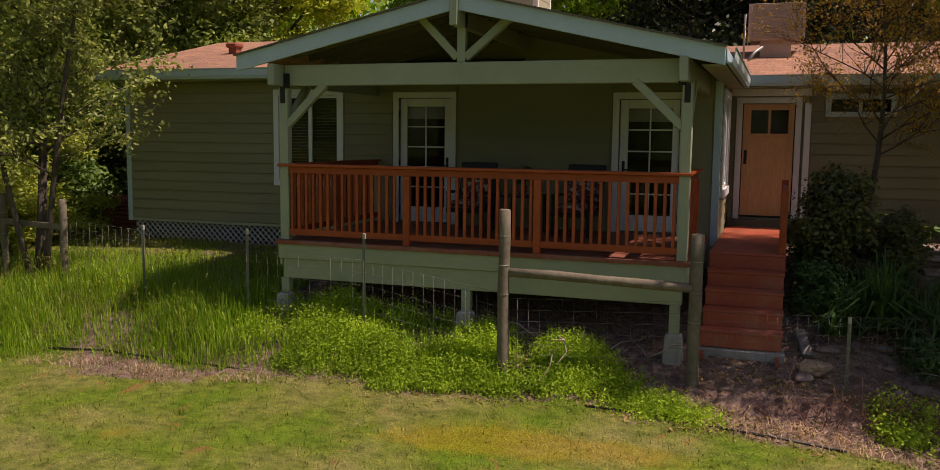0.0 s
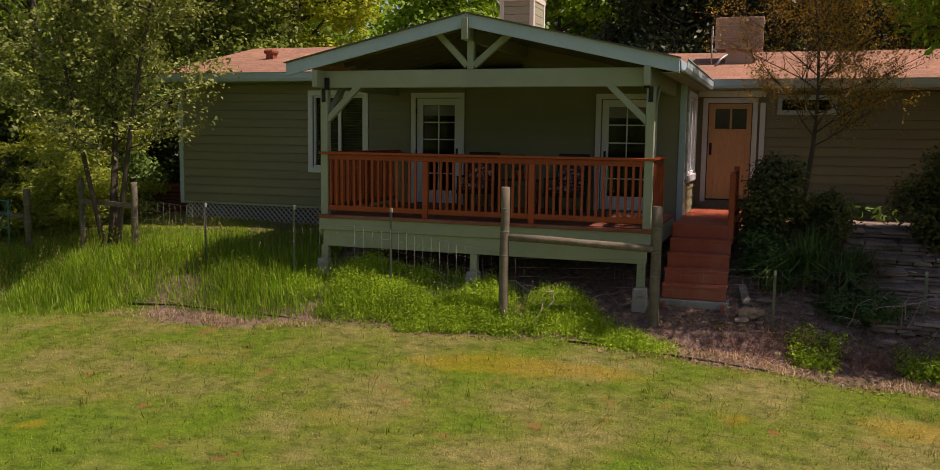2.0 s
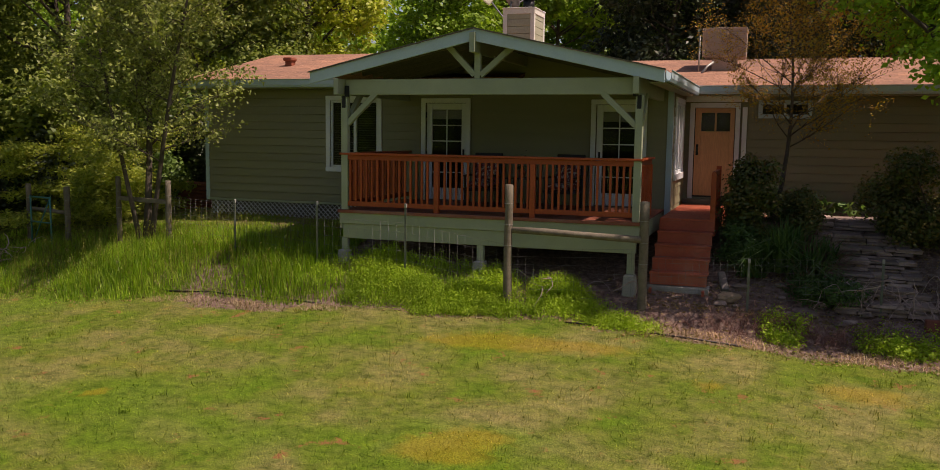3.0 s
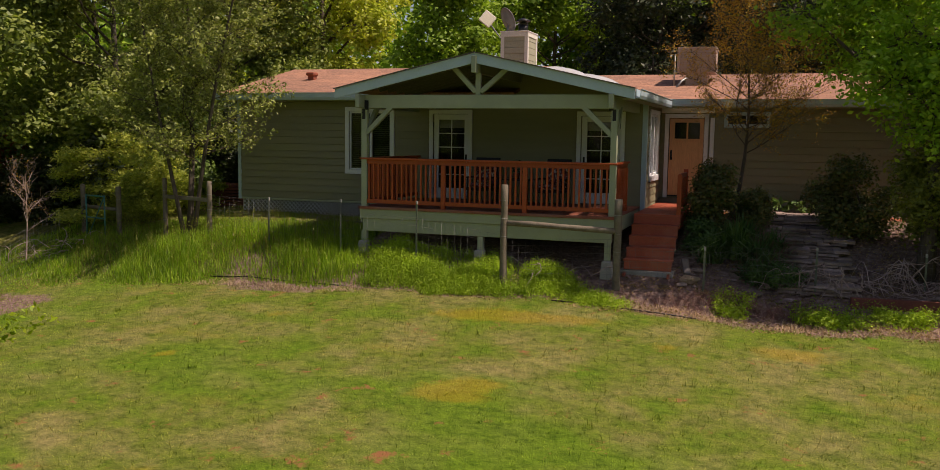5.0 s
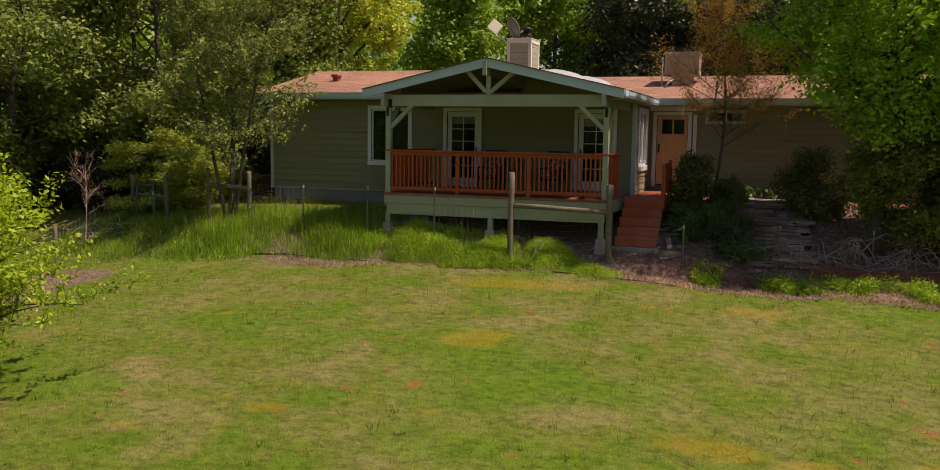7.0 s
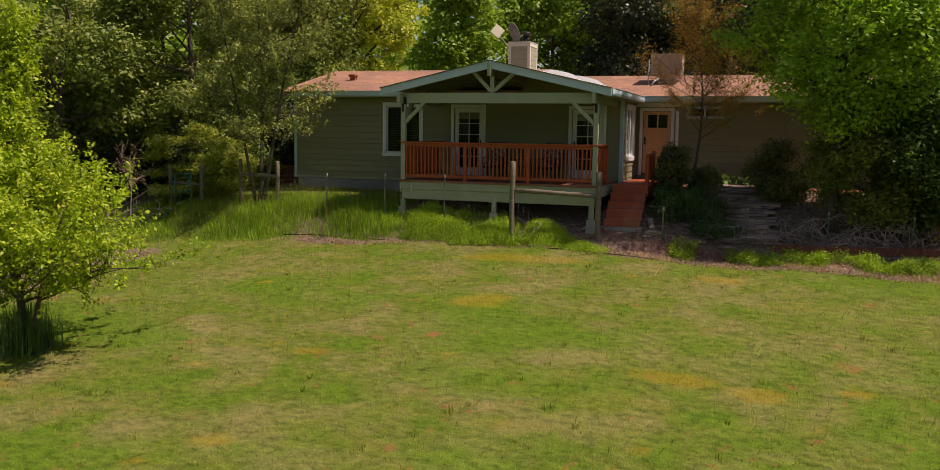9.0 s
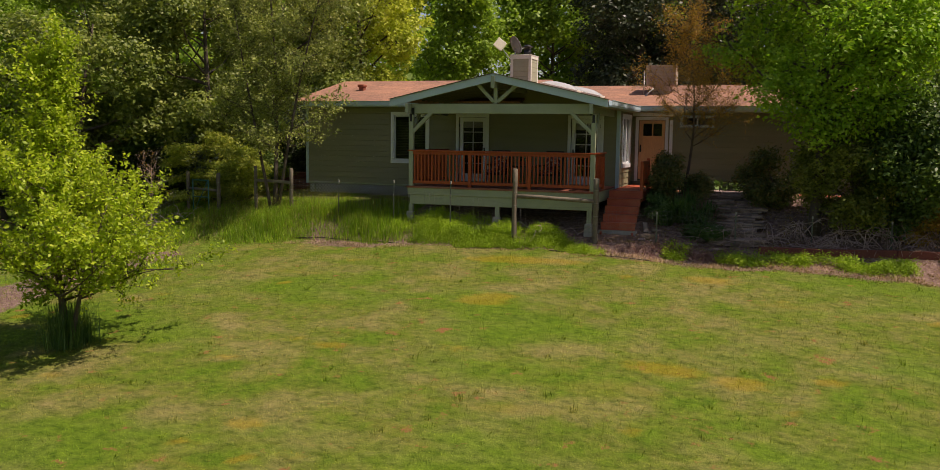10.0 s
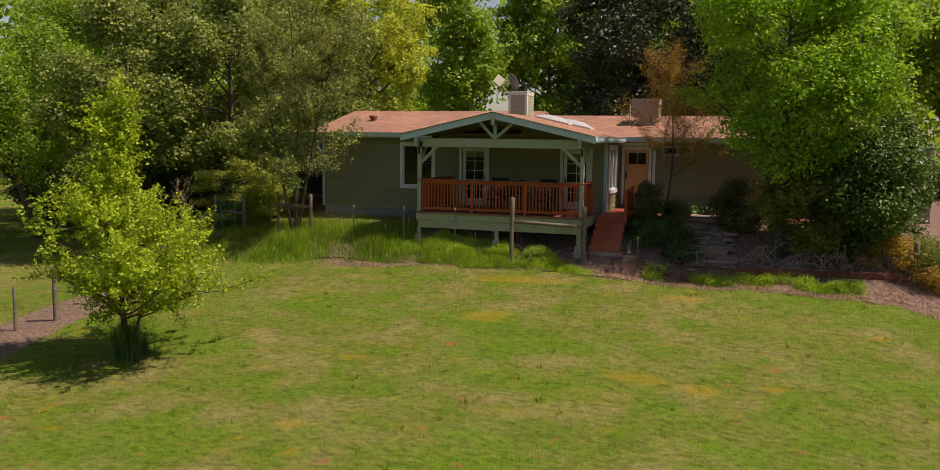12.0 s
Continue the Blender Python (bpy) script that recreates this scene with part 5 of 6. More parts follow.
# the young tree by the landing
shoot_tree("tree", (7.62, 3.05, rough_height(7.62, 3.05)), [(0, 0, 5.0, 0.05, 0.05, 0.0)], [(0, 0.30, 0.55, 13, 2.3, 1.9, 0.6), (0, 0.55, 0.98, 14, 1.5, 0.9, 1.1)],
           1800, L_RUST, 0.044, "young tree with sparse orange-brown spring leaves", 44, per=4, shoot_len=(0.2, 0.65), up=0.35, jitter=0.04, limb_r=0.42, subs=6, node=0.13, sag=0.0)
# red-leaved shrub far beyond the lawn
big_tree("shrub", -17.0, 6.2, 4.6, 1.1, L_RED, 0.12, "red-brown leaved small tree among the green ones", 47, clumps=240, per=26, r0=0.06, nl=14, spread=0.2, low=0.4, category="shrub")
# shaded undergrowth between the trunks
rng = np.random.default_rng(98)
for i, (x, y) in enumerate(((-9.0, 2.6), (-10.2, 3.6), (-11.6, 2.9), (-8.2, 4.4), (-13.2, 3.8), (-15.0, 3.0), (-6.6, 6.4), (-16.8, 4.2))):
    big_tree("shrub", x, y, rng.uniform(1.6, 2.4), 1.0, L_BUSH if i % 2 else L_DARK, 0.125, "dark leafy undergrowth in the shade of the trees", 340 + i, clumps=240, per=22, r0=0.04, nl=12, spread=0.18, low=0.0, shell=0.4, group="undergrowth", category="shrub", twigs=0.2)
for i, (x, y) in enumerate(((14.2, 0.95), (15.5, 0.6), (15.9, 0.1), (15.3, 1.5))):
    big_tree("shrub", x, y, rng.uniform(0.7, 1.1), 0.7, L_OLIVE if i % 2 else L_RUST, 0.06, "low olive and orange shrub at the lawn corner", 360 + i, clumps=160, per=34, r0=0.02, nl=9, spread=0.13, low=0.0, shell=0.3, group="corner shrubs", category="shrub", twigs=0.4)
for i, (x, y, H, R) in enumerate(((7.15, 2.7, 0.75, 0.4), (8.05, 2.75, 0.7, 0.45), (7.9, 3.35, 0.6, 0.4), (7.3, 3.4, 0.6, 0.35), (7.15, 1.5, 0.6, 0.35))):
    big_tree("shrub", x, y, H, R, L_NANDINA if i % 2 else L_STRAP, 0.06, "low dark leafy shrub beside the landing", 380 + i, clumps=130, per=36, r0=0.015, nl=8, spread=0.09, low=0.0, shell=0.2, group="low shrubs by the landing", category="shrub", twigs=0.3)
# the bare sapling by the gate
shoot_tree("sapling", (-8.6, -0.8, rough_height(-8.6, -0.8)), [(0, 0, 2.1, 0.022, 0.1, 0)], [(0, 0.35, 0.95, 9, 0.9, 0.5, 0.8)], 90, L_RUST, 0.03, "bare pale sapling with a few pink buds by the gate", 57, bark=M_TWIG, per=2, shoot_len=(0.15, 0.5), limb_r=0.6, subs=3)
for i in range(13):
    x, y = -23 + i * 1.35 + rng.uniform(-0.4, 0.4), rng.uniform(6.5, 9.5)
    big_tree("shrub", x, y, rng.uniform(2.4, 3.6), 1.5, L_BUSH if i % 3 else L_DARK, 0.16, "dark leafy undergrowth in the shade of the trees", 300 + i, clumps=300, per=22, r0=0.05, nl=12, spread=0.22, low=0.0, shell=0.5, group="undergrowth", category="shrub", twigs=0.1)

# far woods, with an unseen ring behind the camera added to block sky light
rng = np.random.default_rng(99)
cs = []
for i in range(210):
    # i from 120: added trees out of view, also for what the glass reflects
    a = rng.uniform(-1.0, 0.6) if i < 120 else rng.uniform(0.6, 2 * math.pi - 1.0)
    d = rng.uniform(60, 95) if i < 120 else rng.uniform(38, 60)
    x, y = 10 + d * math.sin(a), -24 + d * math.cos(a)
    if -0.33 < a < -0.25:
        continue
    hgt = rng.uniform(11, 19) if i < 120 else rng.uniform(9, 15)
    for j in range(22):
        cs.append((x + rng.normal(0, 2.4), y + rng.normal(0, 2.4), -1 + hgt * rng.uniform(0.02, 1) ** 0.8))
v, f = leaf_cloud(cs, (1.0, 1.0, 0.9), 22, 0.8, 0.4, rng)
woods = from_np("far_woods_and_added_ring", v, f, L_BRIGHT)
tagged(woods, "far green woods closing the view, with an added unseen ring behind the camera", "woods", kind="stuff")

# ---- grasses and low plants ----
def blades(pts, hgt, width, bend, rng, spread_dir=1.0):
    """Grass blades of two quads each; pts (n, 3), hgt (n,)."""
    n = len(pts)
    a = rng.uniform(0, 2 * math.pi, n)
    side = np.stack([np.cos(a), np.sin(a), np.zeros(n)], 1)
    lean = np.stack([-np.sin(a), np.cos(a), np.zeros(n)], 1) * (rng.normal(0, 1, n) * bend)[:, None]
    up = np.array([0, 0, 1.0])
    h = hgt[:, None]
    w = width * rng.uniform(0.7, 1.3, n)[:, None]
    m = pts + up * h * 0.55 + lean * h * 0.35
    t = pts + up * h * (1 - 0.35 * np.abs(np.linalg.norm(lean, axis=1))[:, None] ** 1.5).clip(0.4, 1) + lean * h
    v = np.stack([pts - side * w, pts + side * w, m + side * w * 0.75, m - side * w * 0.75, t + side * w * 0.12, t - side * w * 0.12], 1).reshape(-1, 3)
    k = np.arange(n, dtype=np.int32)[:, None] * 6
    f = np.concatenate([k + np.array([0, 1, 2, 3]), k + np.array([3, 2, 4, 5])])
    return v, f


def under_porch(x, y):
    return -0.05 < x < 5.65 and y > 0.1


def patchy(x, y, s, k):
    return noise.noise((x * s, y * s, k))


def tall_grass():
    rng = np.random.default_rng(61)
    pts, hs = [], []
    while len(pts) < 52000:
        x, y = rng.uniform(-9.5, 5.6), rng.uniform(-1.9, 3.0)
        d = y - lawn_edge(x)
        if d < -0.15 or under_porch(x, y):
            continue
        p = patchy(x, y, 0.9, 1.0)
        dens = 1.0 if x < -0.1 else (0.9 if y < 0.05 else 0)
        if x < -5.2:
            dens *= 0.4 + 0.5 * smooth(-9.5, -6.0, x)
        if x > 0.8:
            dens *= 0.85 * (1 - smooth(2.5, 4.6, x))
        dens *= smooth(-0.15, 0.08, d)
        if rng.uniform() > dens * (0.75 + 0.5 * p):
            continue
        k = smooth(-0.15, 0.45, d) * (1 - 0.75 * smooth(1.2, 2.6, y))
        pts.append((x, y, rough_height(x, y) - 0.02))
        hs.append((0.15 + 0.28 * k) * (0.75 + 0.5 * p) * rng.uniform(0.55, 1.35) * (1 - 0.35 * smooth(0.1, 1.0, y) - 0.35 * smooth(1.4, 2.4, y)) * (0.5 + 0.5 * smooth(-6.2, -4.8, x)) * (1 - 0.5 * smooth(-0.4, 0.2, x) * smooth(-0.75, -0.2, y)))
    v, f = blades(np.array(pts), np.array(hs), 0.0055, 0.45, rng)
    ob = from_np("tall_grass", v, f, L_TALL)
    tagged(ob, "tall unmown bright green grass on the bank beside the porch", "grass", kind="stuff")
    # seed heads standing above the blades
    pts, hs = [], []
    while len(pts) < 900:
        x, y = rng.uniform(-7, -0.5), rng.uniform(-1.3, 1.2)
        if y - lawn_edge(x) < 0.2 or under_porch(x, y):
            continue
        pts.append((x, y, rough_height(x, y)))
        hs.append(rng.uniform(0.35, 0.62))
    v, f = blades(np.array(pts), np.array(hs), 0.004, 0.22, rng)
    tips = v.reshape(-1, 6, 3)[:, 4]
    v2, f2 = leaf_cloud(tips, (0.012, 0.012, 0.045), 5, 0.045, 2.0, rng, 0.3)
    ob = from_np("grass_seed_heads", np.concatenate([v, v2]), np.concatenate([f, f2 + len(v)]), L_LAWN)
    tagged(ob, "pale seed heads over the tall grass", "grass", kind="stuff")


tall_grass()


def weeds():
    rng = np.random.default_rng(62)
    cs = []
    while len(cs) < 7600:
        x, y = rng.uniform(-0.2, 6.2), rng.uniform(-1.7, 0.5)
        e = lawn_edge(x)
        d = y - e
        lim = 1.25 if x < 3.6 else 1.25 - 0.45 * (x - 3.6)
        if d < -0.08 + 0.2 * patchy(x, y, 3.0, 7.0) or d > lim or (0.15 < y and -0.05 < x < 5.65):
            continue
        p = patchy(x, y, 1.5, 4.0)
        edge = smooth(-0.2, 0.2, d) * (1 - smooth(lim - 0.4, lim, d))
        if rng.uniform() > (0.5 + 0.9 * p) * (0.25 + 0.75 * smooth(0.0, 2.2, x)) * (0.15 + 0.85 * edge):
            continue
        hh = (0.05 + 0.19 * smooth(-0.1, 0.5, d)) * (0.95 + 0.5 * p) * rng.uniform(0.6, 1.4) * (1 - 0.55 * smooth(3.4, 5.2, x))
        if 2.6 < x < 5.0 and d > 0.85:
            continue
        z = rough_height(x, y)
        for k in range(2):
            cs.append((x + rng.normal(0, 0.05), y + rng.normal(0, 0.05), z + max(0.02, hh) * rng.uniform(0.25, 1.0)))
    v, f = leaf_cloud(cs, (0.055, 0.055, 0.045), 12, 0.034, 0.9, rng, 0.5, puff=0.35)
    st = np.array(cs)[rng.choice(len(cs), 6500)] - np.array([0, 0, 0.10])
    v2, f2 = blades(st, rng.uniform(0.12, 0.30, len(st)), 0.0035, 0.3, rng)
    v, f = np.concatenate([v, v2]), np.concatenate([f, f2 + len(v)])
    ob = from_np("leafy_weeds", v, f, L_WEED)
    tagged(ob, "lush low leafy weeds spilling over the lawn edge", "weeds", kind="stuff")
    cs = []
    while len(cs) < 1500:
        x = rng.uniform(7.6, 13.6)
        y = lawn_edge(x) + 0.55 + rng.normal(0, 0.16)
        if patchy(x, y, 1.1, 9.0) + 0.35 * smooth(8.6, 9.4, x) < rng.uniform(0.0, 0.3):
            continue
        z = rough_height(x, y)
        cs.append((x, y, z + rng.uniform(0.02, 0.26) * (0.7 + patchy(x, y, 2.2, 5.0))))
    v, f = leaf_cloud(cs, (0.07, 0.07, 0.05), 16, 0.042, 0.7, rng, 0.55, puff=0.5)
    ob = from_np("border_weeds", v, f, L_WEED)
    tagged(ob, "tufts of green weeds along the red timber edging", "weeds", kind="stuff")


weeds()


def straw():
    rng = np.random.default_rng(64)
    pts = []
    while len(pts) < 4200:
        x = rng.uniform(5.6, 16.0) if rng.uniform() < 0.8 else rng.uniform(-3.2, 0.6)
        y = lawn_edge(x) + (rng.uniform(-0.2, 0.42) if x > 1 else rng.uniform(-0.45, -0.08))
        if patchy(x, y, 1.4, 30.0) < rng.uniform(-0.3, 0.4):
            continue
        pts.append((x, y, rough_height(x, y)))
    v, f = blades(np.array(pts), rng.uniform(0.04, 0.11, len(pts)), 0.004, 1.5, rng)
    ob = from_np("dry_straw", v, f, L_STRAW)
    tagged(ob, "flattened pinkish dry straw between lawn and soil bank", "dry grass", kind="stuff")


straw()


def make_lawn_leaf():
    m, nt, b = mat_base("lawn_blades", 0.6, spec=0.2)
    grass = lawn_colour(nt)
    geo = nt.nodes.new("ShaderNodeNewGeometry")
    g = ramp_node(nt, geo.outputs["Random Per Island"], [(0.0, (0.85, 0.95, 0.85)), (0.75, (1.45, 1.42, 1.35)), (1.0, (2.1, 1.85, 1.85))])
    grass = mix_node(nt, 1.0, grass, g, "MULTIPLY")
    nt.links.new(grass, b.inputs["Base Color"])
    tr = nt.nodes.new("ShaderNodeBsdfTranslucent")
    nt.links.new(mix_node(nt, 1.0, grass, (1.2, 1.25, 0.6), "MULTIPLY"), tr.inputs["Color"])
    mx = nt.nodes.new("ShaderNodeMixShader")
    mx.inputs[0].default_value = 0.4
    nt.links.new(b.outputs[0], mx.inputs[1])
    nt.links.new(tr.outputs[0], mx.inputs[2])
    nt.links.new(mx.outputs[0], nt.nodes["Material Output"].inputs["Surface"])
    return m


def lawn():
    rng = np.random.default_rng(63)
    n = 230000
    xy = np.stack([rng.uniform(-11, 17, n), -15 + 16.5 * rng.uniform(0, 1, n) ** 0.8], 1)
    keep = []
    for x, y in xy:
        if y > lawn_edge(x) + 0.15:
            continue
        if patchy(x, y, 1.3, 12.0) + 0.5 * patchy(x, y, 4.0, 3.0) > 0.62:
            continue
        keep.append((x, y, height(x, y) + 0.03 * noise.noise((x * 0.5, y * 0.5, 3.0)) - 0.005))
    p = np.array(keep)
    n = len(p)
    d = rng.normal(0, 1, (n, 3))
    d[:, 2] = np.abs(d[:, 2]) * 0.6 + 0.15
    d /= np.linalg.norm(d, axis=1)[:, None]
    s = np.cross(d, np.array([0, 0, 1.0]))
    s /= np.linalg.norm(s, axis=1)[:, None]
    L = rng.uniform(0.022, 0.055, n)[:, None]
    w = 0.0065
    v = np.stack([p - s * w, p + s * w, p + d * L + s * w * 0.3, p + d * L - s * w * 0.3], 1).reshape(-1, 3)
    f = np.arange(n * 4, dtype=np.int32).reshape(-1, 4)
    # longer tufts left by the mower
    m = 160
    c = np.stack([rng.uniform(-9, 15, m), -14 + 13 * rng.uniform(0, 1, m) ** 0.8], 1)
    c = c[[patchy(x, y, 0.7, 21.0) > -0.1 and y < lawn_edge(x) for x, y in c]]
    q = np.repeat(c, 22, axis=0) + rng.normal(0, 0.045, (len(c) * 22, 2))
    q = np.array([(x, y, height(x, y) + 0.03 * noise.noise((x * 0.5, y * 0.5, 3.0)) - 0.01) for x, y in q])
    v2, f2 = blades(q, rng.uniform(0.05, 0.12, len(q)), 0.0045, 0.6, rng)
    at = np.repeat(np.array([dry_at(x, y) for x, y, z in p]), 4)
    at2 = np.repeat(np.array([dry_at(x, y) for x, y, z in q]), 6)
    ob = from_np("lawn_grass", np.concatenate([v, v2]), np.concatenate([f, f2 + len(v)]), make_lawn_leaf())
    a = ob.data.attributes.new("dry", "FLOAT", "POINT")
    a.data.foreach_set("value", np.concatenate([at, at2]).astype(np.float32))
    tagged(ob, "short mown lawn grass, green with yellow dry streaks", "grass", kind="stuff")


lawn()


def tuft(name, x, y, n, h, w, bend, leaf, label, category, seed, r=0.12, z=None):
    rng = np.random.default_rng(seed)
    z = rough_height(x, y) if z is None else z
    p = np.stack([x + rng.normal(0, r, n), y + rng.normal(0, r, n), np.full(n, z - 0.02)], 1)
    v, f = blades(p, h * rng.uniform(0.55, 1.15, n), w, bend, rng)
    ob = from_np(name, v, f, leaf)
    ob.data.transform(Matrix.Translation((-x, -y, -z)))
    ob.location = (x, y, z)
    return tagged(ob, label, category)


tuft("grass_clump", -3.05, -10.1, 900, 0.95, 0.006, 0.35, L_STRAP, "tall dark grass clump round the fruit tree trunk", "grass clump", 71, 0.20)
for i, (x, y, h, n) in enumerate(((7.75, 1.25, 0.75, 330), (8.2, 1.05, 0.6, 260), (7.35, 1.0, 0.55, 240), (7.9, 1.75, 0.7, 240), (8.5, 1.5, 0.55, 180))):
    o = tuft("strap_leaf_clump", x, y, n, h, 0.02, 0.95, L_STRAP, "arching clump of dark green strap leaves on the bank", "plant", 80 + i, 0.11)
    o["group"] = "strap-leaved clumps"
for i, (x, y) in enumerate(((8.35, 4.75), (8.75, 4.85), (9.15, 4.7))):
    rng = np.random.default_rng(90 + i)
    z = rough_height(x, y)
    o = thing("broad_leaf_plant", (x, y, z), "pale broad-leaved plant against the siding", "plant", "broad-leaved plants")
    for k in range(16):
        v, f = leaf_cloud([(x, y, z + 0.14)], (0.13, 0.1, 0.08), 1, 0.22, 0.6, rng, 0.75)
        from_np("leaf", v, f, L_HOSTA, o)
rng = np.random.default_rng(95)
lb = [(rng.uniform(-0.5, 0.5), rng.uniform(-0.3, 0.3), 0.22, 0.3, 0.3, 0.2) for i in range(9)]
tree("shrub", on_ground(8.55, 0.45), 0.1, lb, 260, 44, L_STRAP, 0.045, "low mounded blue-green herb shrub behind the wire fence", "shrub", 0.07, 0.02, 96)
# yellow-green juniper sprays by the gate
for i, (x, y, s) in enumerate(((-7.1, 2.0, 0.85), (-8.5, 2.2, 0.95), (-7.8, 2.8, 1.1))):
    rng = np.random.default_rng(100 + i)
    lb = [(rng.normal(0, 0.55 * s), rng.normal(0, 0.5 * s), rng.uniform(0.1, 1.9) * s, 0.45 * s, 0.4 * s, 0.12) for k in range(34)]
    tree("juniper", on_ground(x, y), 1.6 * s, lb, 420, 44, L_CONIFER, 0.10, "loose juniper with layered yellow-green sprays by the gate", "shrub", 0.12, 0.05, 101 + i, flat=0.2, droop=0.15, group="junipers", ratio=0.32, squash=0.5)


# ---- fences ----
def log_post(x, y, top, r, label="weathered round wooden fence post", lean=(0, 0), name="fence_post"):
    z = rough_height(x, y)
    p = thing(name, (x, y, z), label, "fence post", "wooden fence posts")
    rng = np.random.default_rng(int(1000 + x * 37 + y * 11))
    n = 7
    pts = [Vector((x + lean[0] * k / n + rng.normal(0, 0.004), y + lean[1] * k / n, z - 0.25 + (top - z + 0.25) * k / n)) for k in range(n + 1)]
    rad = [r * rng.uniform(0.94, 1.06) for k in range(n + 1)]
    pts.append(pts[-1] + Vector((0, 0, 0.012)))
    rad.append(r * 0.8)
    tube("post", pts, rad, M_LOG, p, sides=11)
    for k in range(3):
        zz = top - 0.3 - k * 0.35
        tube("wire_wrap", [(x + (r + 0.004) * math.cos(a), y + (r + 0.004) * math.sin(a), zz) for a in np.linspace(0, 6.28, 13)], 0.003, M_STEEL, p, sides=4)
    return p


log_post(3.50, -0.70, 1.54, 0.07)
log_post(5.70, -0.42, 1.32, 0.075)
rail_log = thing("fence_rail", (4.6, -0.56, 0.75), "weathered round log rail between two fence posts", "fence rail")
tube("log", [(3.53, -0.68, 0.80), (4.1, -0.63, 0.79), (4.6, -0.58, 0.765), (5.2, -0.5, 0.735), (5.66, -0.44, 0.715)], [0.055, 0.06, 0.055, 0.06, 0.058], M_LOG, rail_log, sides=10)
log_post(-5.54, 0.55, 1.37, 0.055)
log_post(-4.13, 0.38, 1.33, 0.06)
rail_log2 = thing("fence_rail", (-4.8, 0.46, 0.9), "grey wooden rail between two fence posts", "fence rail")
beam_between("bar", (-5.5, 0.5, 0.93), (-4.15, 0.36, 0.9), 0.05, 0.09, M_LOG, rail_log2)
log_post(-8.51, 1.05, 1.10, 0.06)
log_post(-7.02, 0.65, 1.10, 0.065)
rail_log3 = thing("fence_rail", (-7.8, 0.85, 0.6), "grey wooden rail beside the gate", "fence rail")
tube("bar", [(-8.46, 1.03, 0.55), (-7.07, 0.67, 0.53)], 0.045, M_LOG, rail_log3)
log_post(-7.45, -7.85, -0.25, 0.065)
log_post(-8.0, -8.7, -0.78, 0.045)
log_post(-7.4, -6.3, -0.15, 0.055)
log_post(-7.55, -2.9, 0.0, 0.055)
log_post(14.92, 0.45, 0.62, 0.07)


def metal_gate():
    g = thing("garden_gate", (-7.4, 0.7, -0.3), "teal painted tubular garden gate with wire mesh", "gate")
    a, b = Vector((-7.95, 0.55, -0.30)), Vector((-7.2, 0.35, -0.30))
    for z in (0.08, 0.62, 1.17):
        tube("bar", [a + Vector((0, 0, z)), b + Vector((0, 0, z))], 0.018, M_GREENPIPE, g)
    for p in (a, b):
        tube("stile", [p, p + Vector((0, 0, 1.2))], 0.02, M_GREENPIPE, g)
    tube("brace", [a + Vector((0, 0, 0.08)), b + Vector((0, 0, 1.17))], 0.014, M_GREENPIPE, g)


metal_gate()


def stake(x, y, top, white=0.07):
    z = rough_height(x, y)
    s = thing("fence_stake", (x, y, z), "thin grey-green metal fence stake with a pale tip", "fence stake", "fence stakes")
    bm = bmesh.new()
    add_box(bm, x - 0.019, x + 0.019, y - 0.003, y + 0.003, z - 0.2, top - white)
    add_box(bm, x - 0.004, x + 0.004, y + 0.003, y + 0.03, z - 0.2, top - white)
    part("bar", bm, M_STAKE, s)
    box("tip", x - 0.02, x + 0.02, y - 0.005, y + 0.031, top - white, top, M_CONC, s, "pale tip")


STAKES = [(-2.25, -0.05, 1.05), (-0.31, -0.29, 1.10), (1.48, -0.33, 1.13), (7.33, -0.4, 0.50), (9.3, 0.25, 0.52), (11.2, 0.75, 0.45), (13.1, 0.72, 0.4)]
for s_ in STAKES:
    stake(*s_)


def wire_fence(name, line, h, label, cell=0.10, rows=None):
    """Welded wire from point to point of the line (x, y), h high, following the ground."""
    fe = thing(name, (*line[0], rough_height(*line[0])), label, "wire fence")
    for (x0, y0), (x1, y1) in zip(line, line[1:]):
        hp = Heap()
        n = max(2, int(math.hypot(x1 - x0, y1 - y0) / cell))
        rows_n = int(h / cell)
        sag = [0.015 * math.sin(3.1 * k / n) for k in range(n + 1)]
        gp = [(x0 + (x1 - x0) * k / n, y0 + (y1 - y0) * k / n) for k in range(n + 1)]
        z0, z1 = rough_height(x0, y0), rough_height(x1, y1)
        gz = [z0 + (z1 - z0) * k / n for k in range(n + 1)]
        for r in range(rows_n + 1):
            z = h * r / rows_n
            st = list(range(0, n + 1, 3)) + ([n] if n % 3 else [])
            hp.tube([(gp[k][0], gp[k][1] + sag[k], gz[k] + z + 0.03 - 0.3 * sag[k]) for k in st], [0.0018] * len(st), 3)
        for k in range(0, n + 1):
            hp.tube([(gp[k][0], gp[k][1] + sag[k], gz[k] + 0.03), (gp[k][0], gp[k][1] + sag[k], gz[k] + h + 0.03)], [0.0016] * 2, 3)
        hp.done("mesh_span", M_WIRE, fe)
    return fe


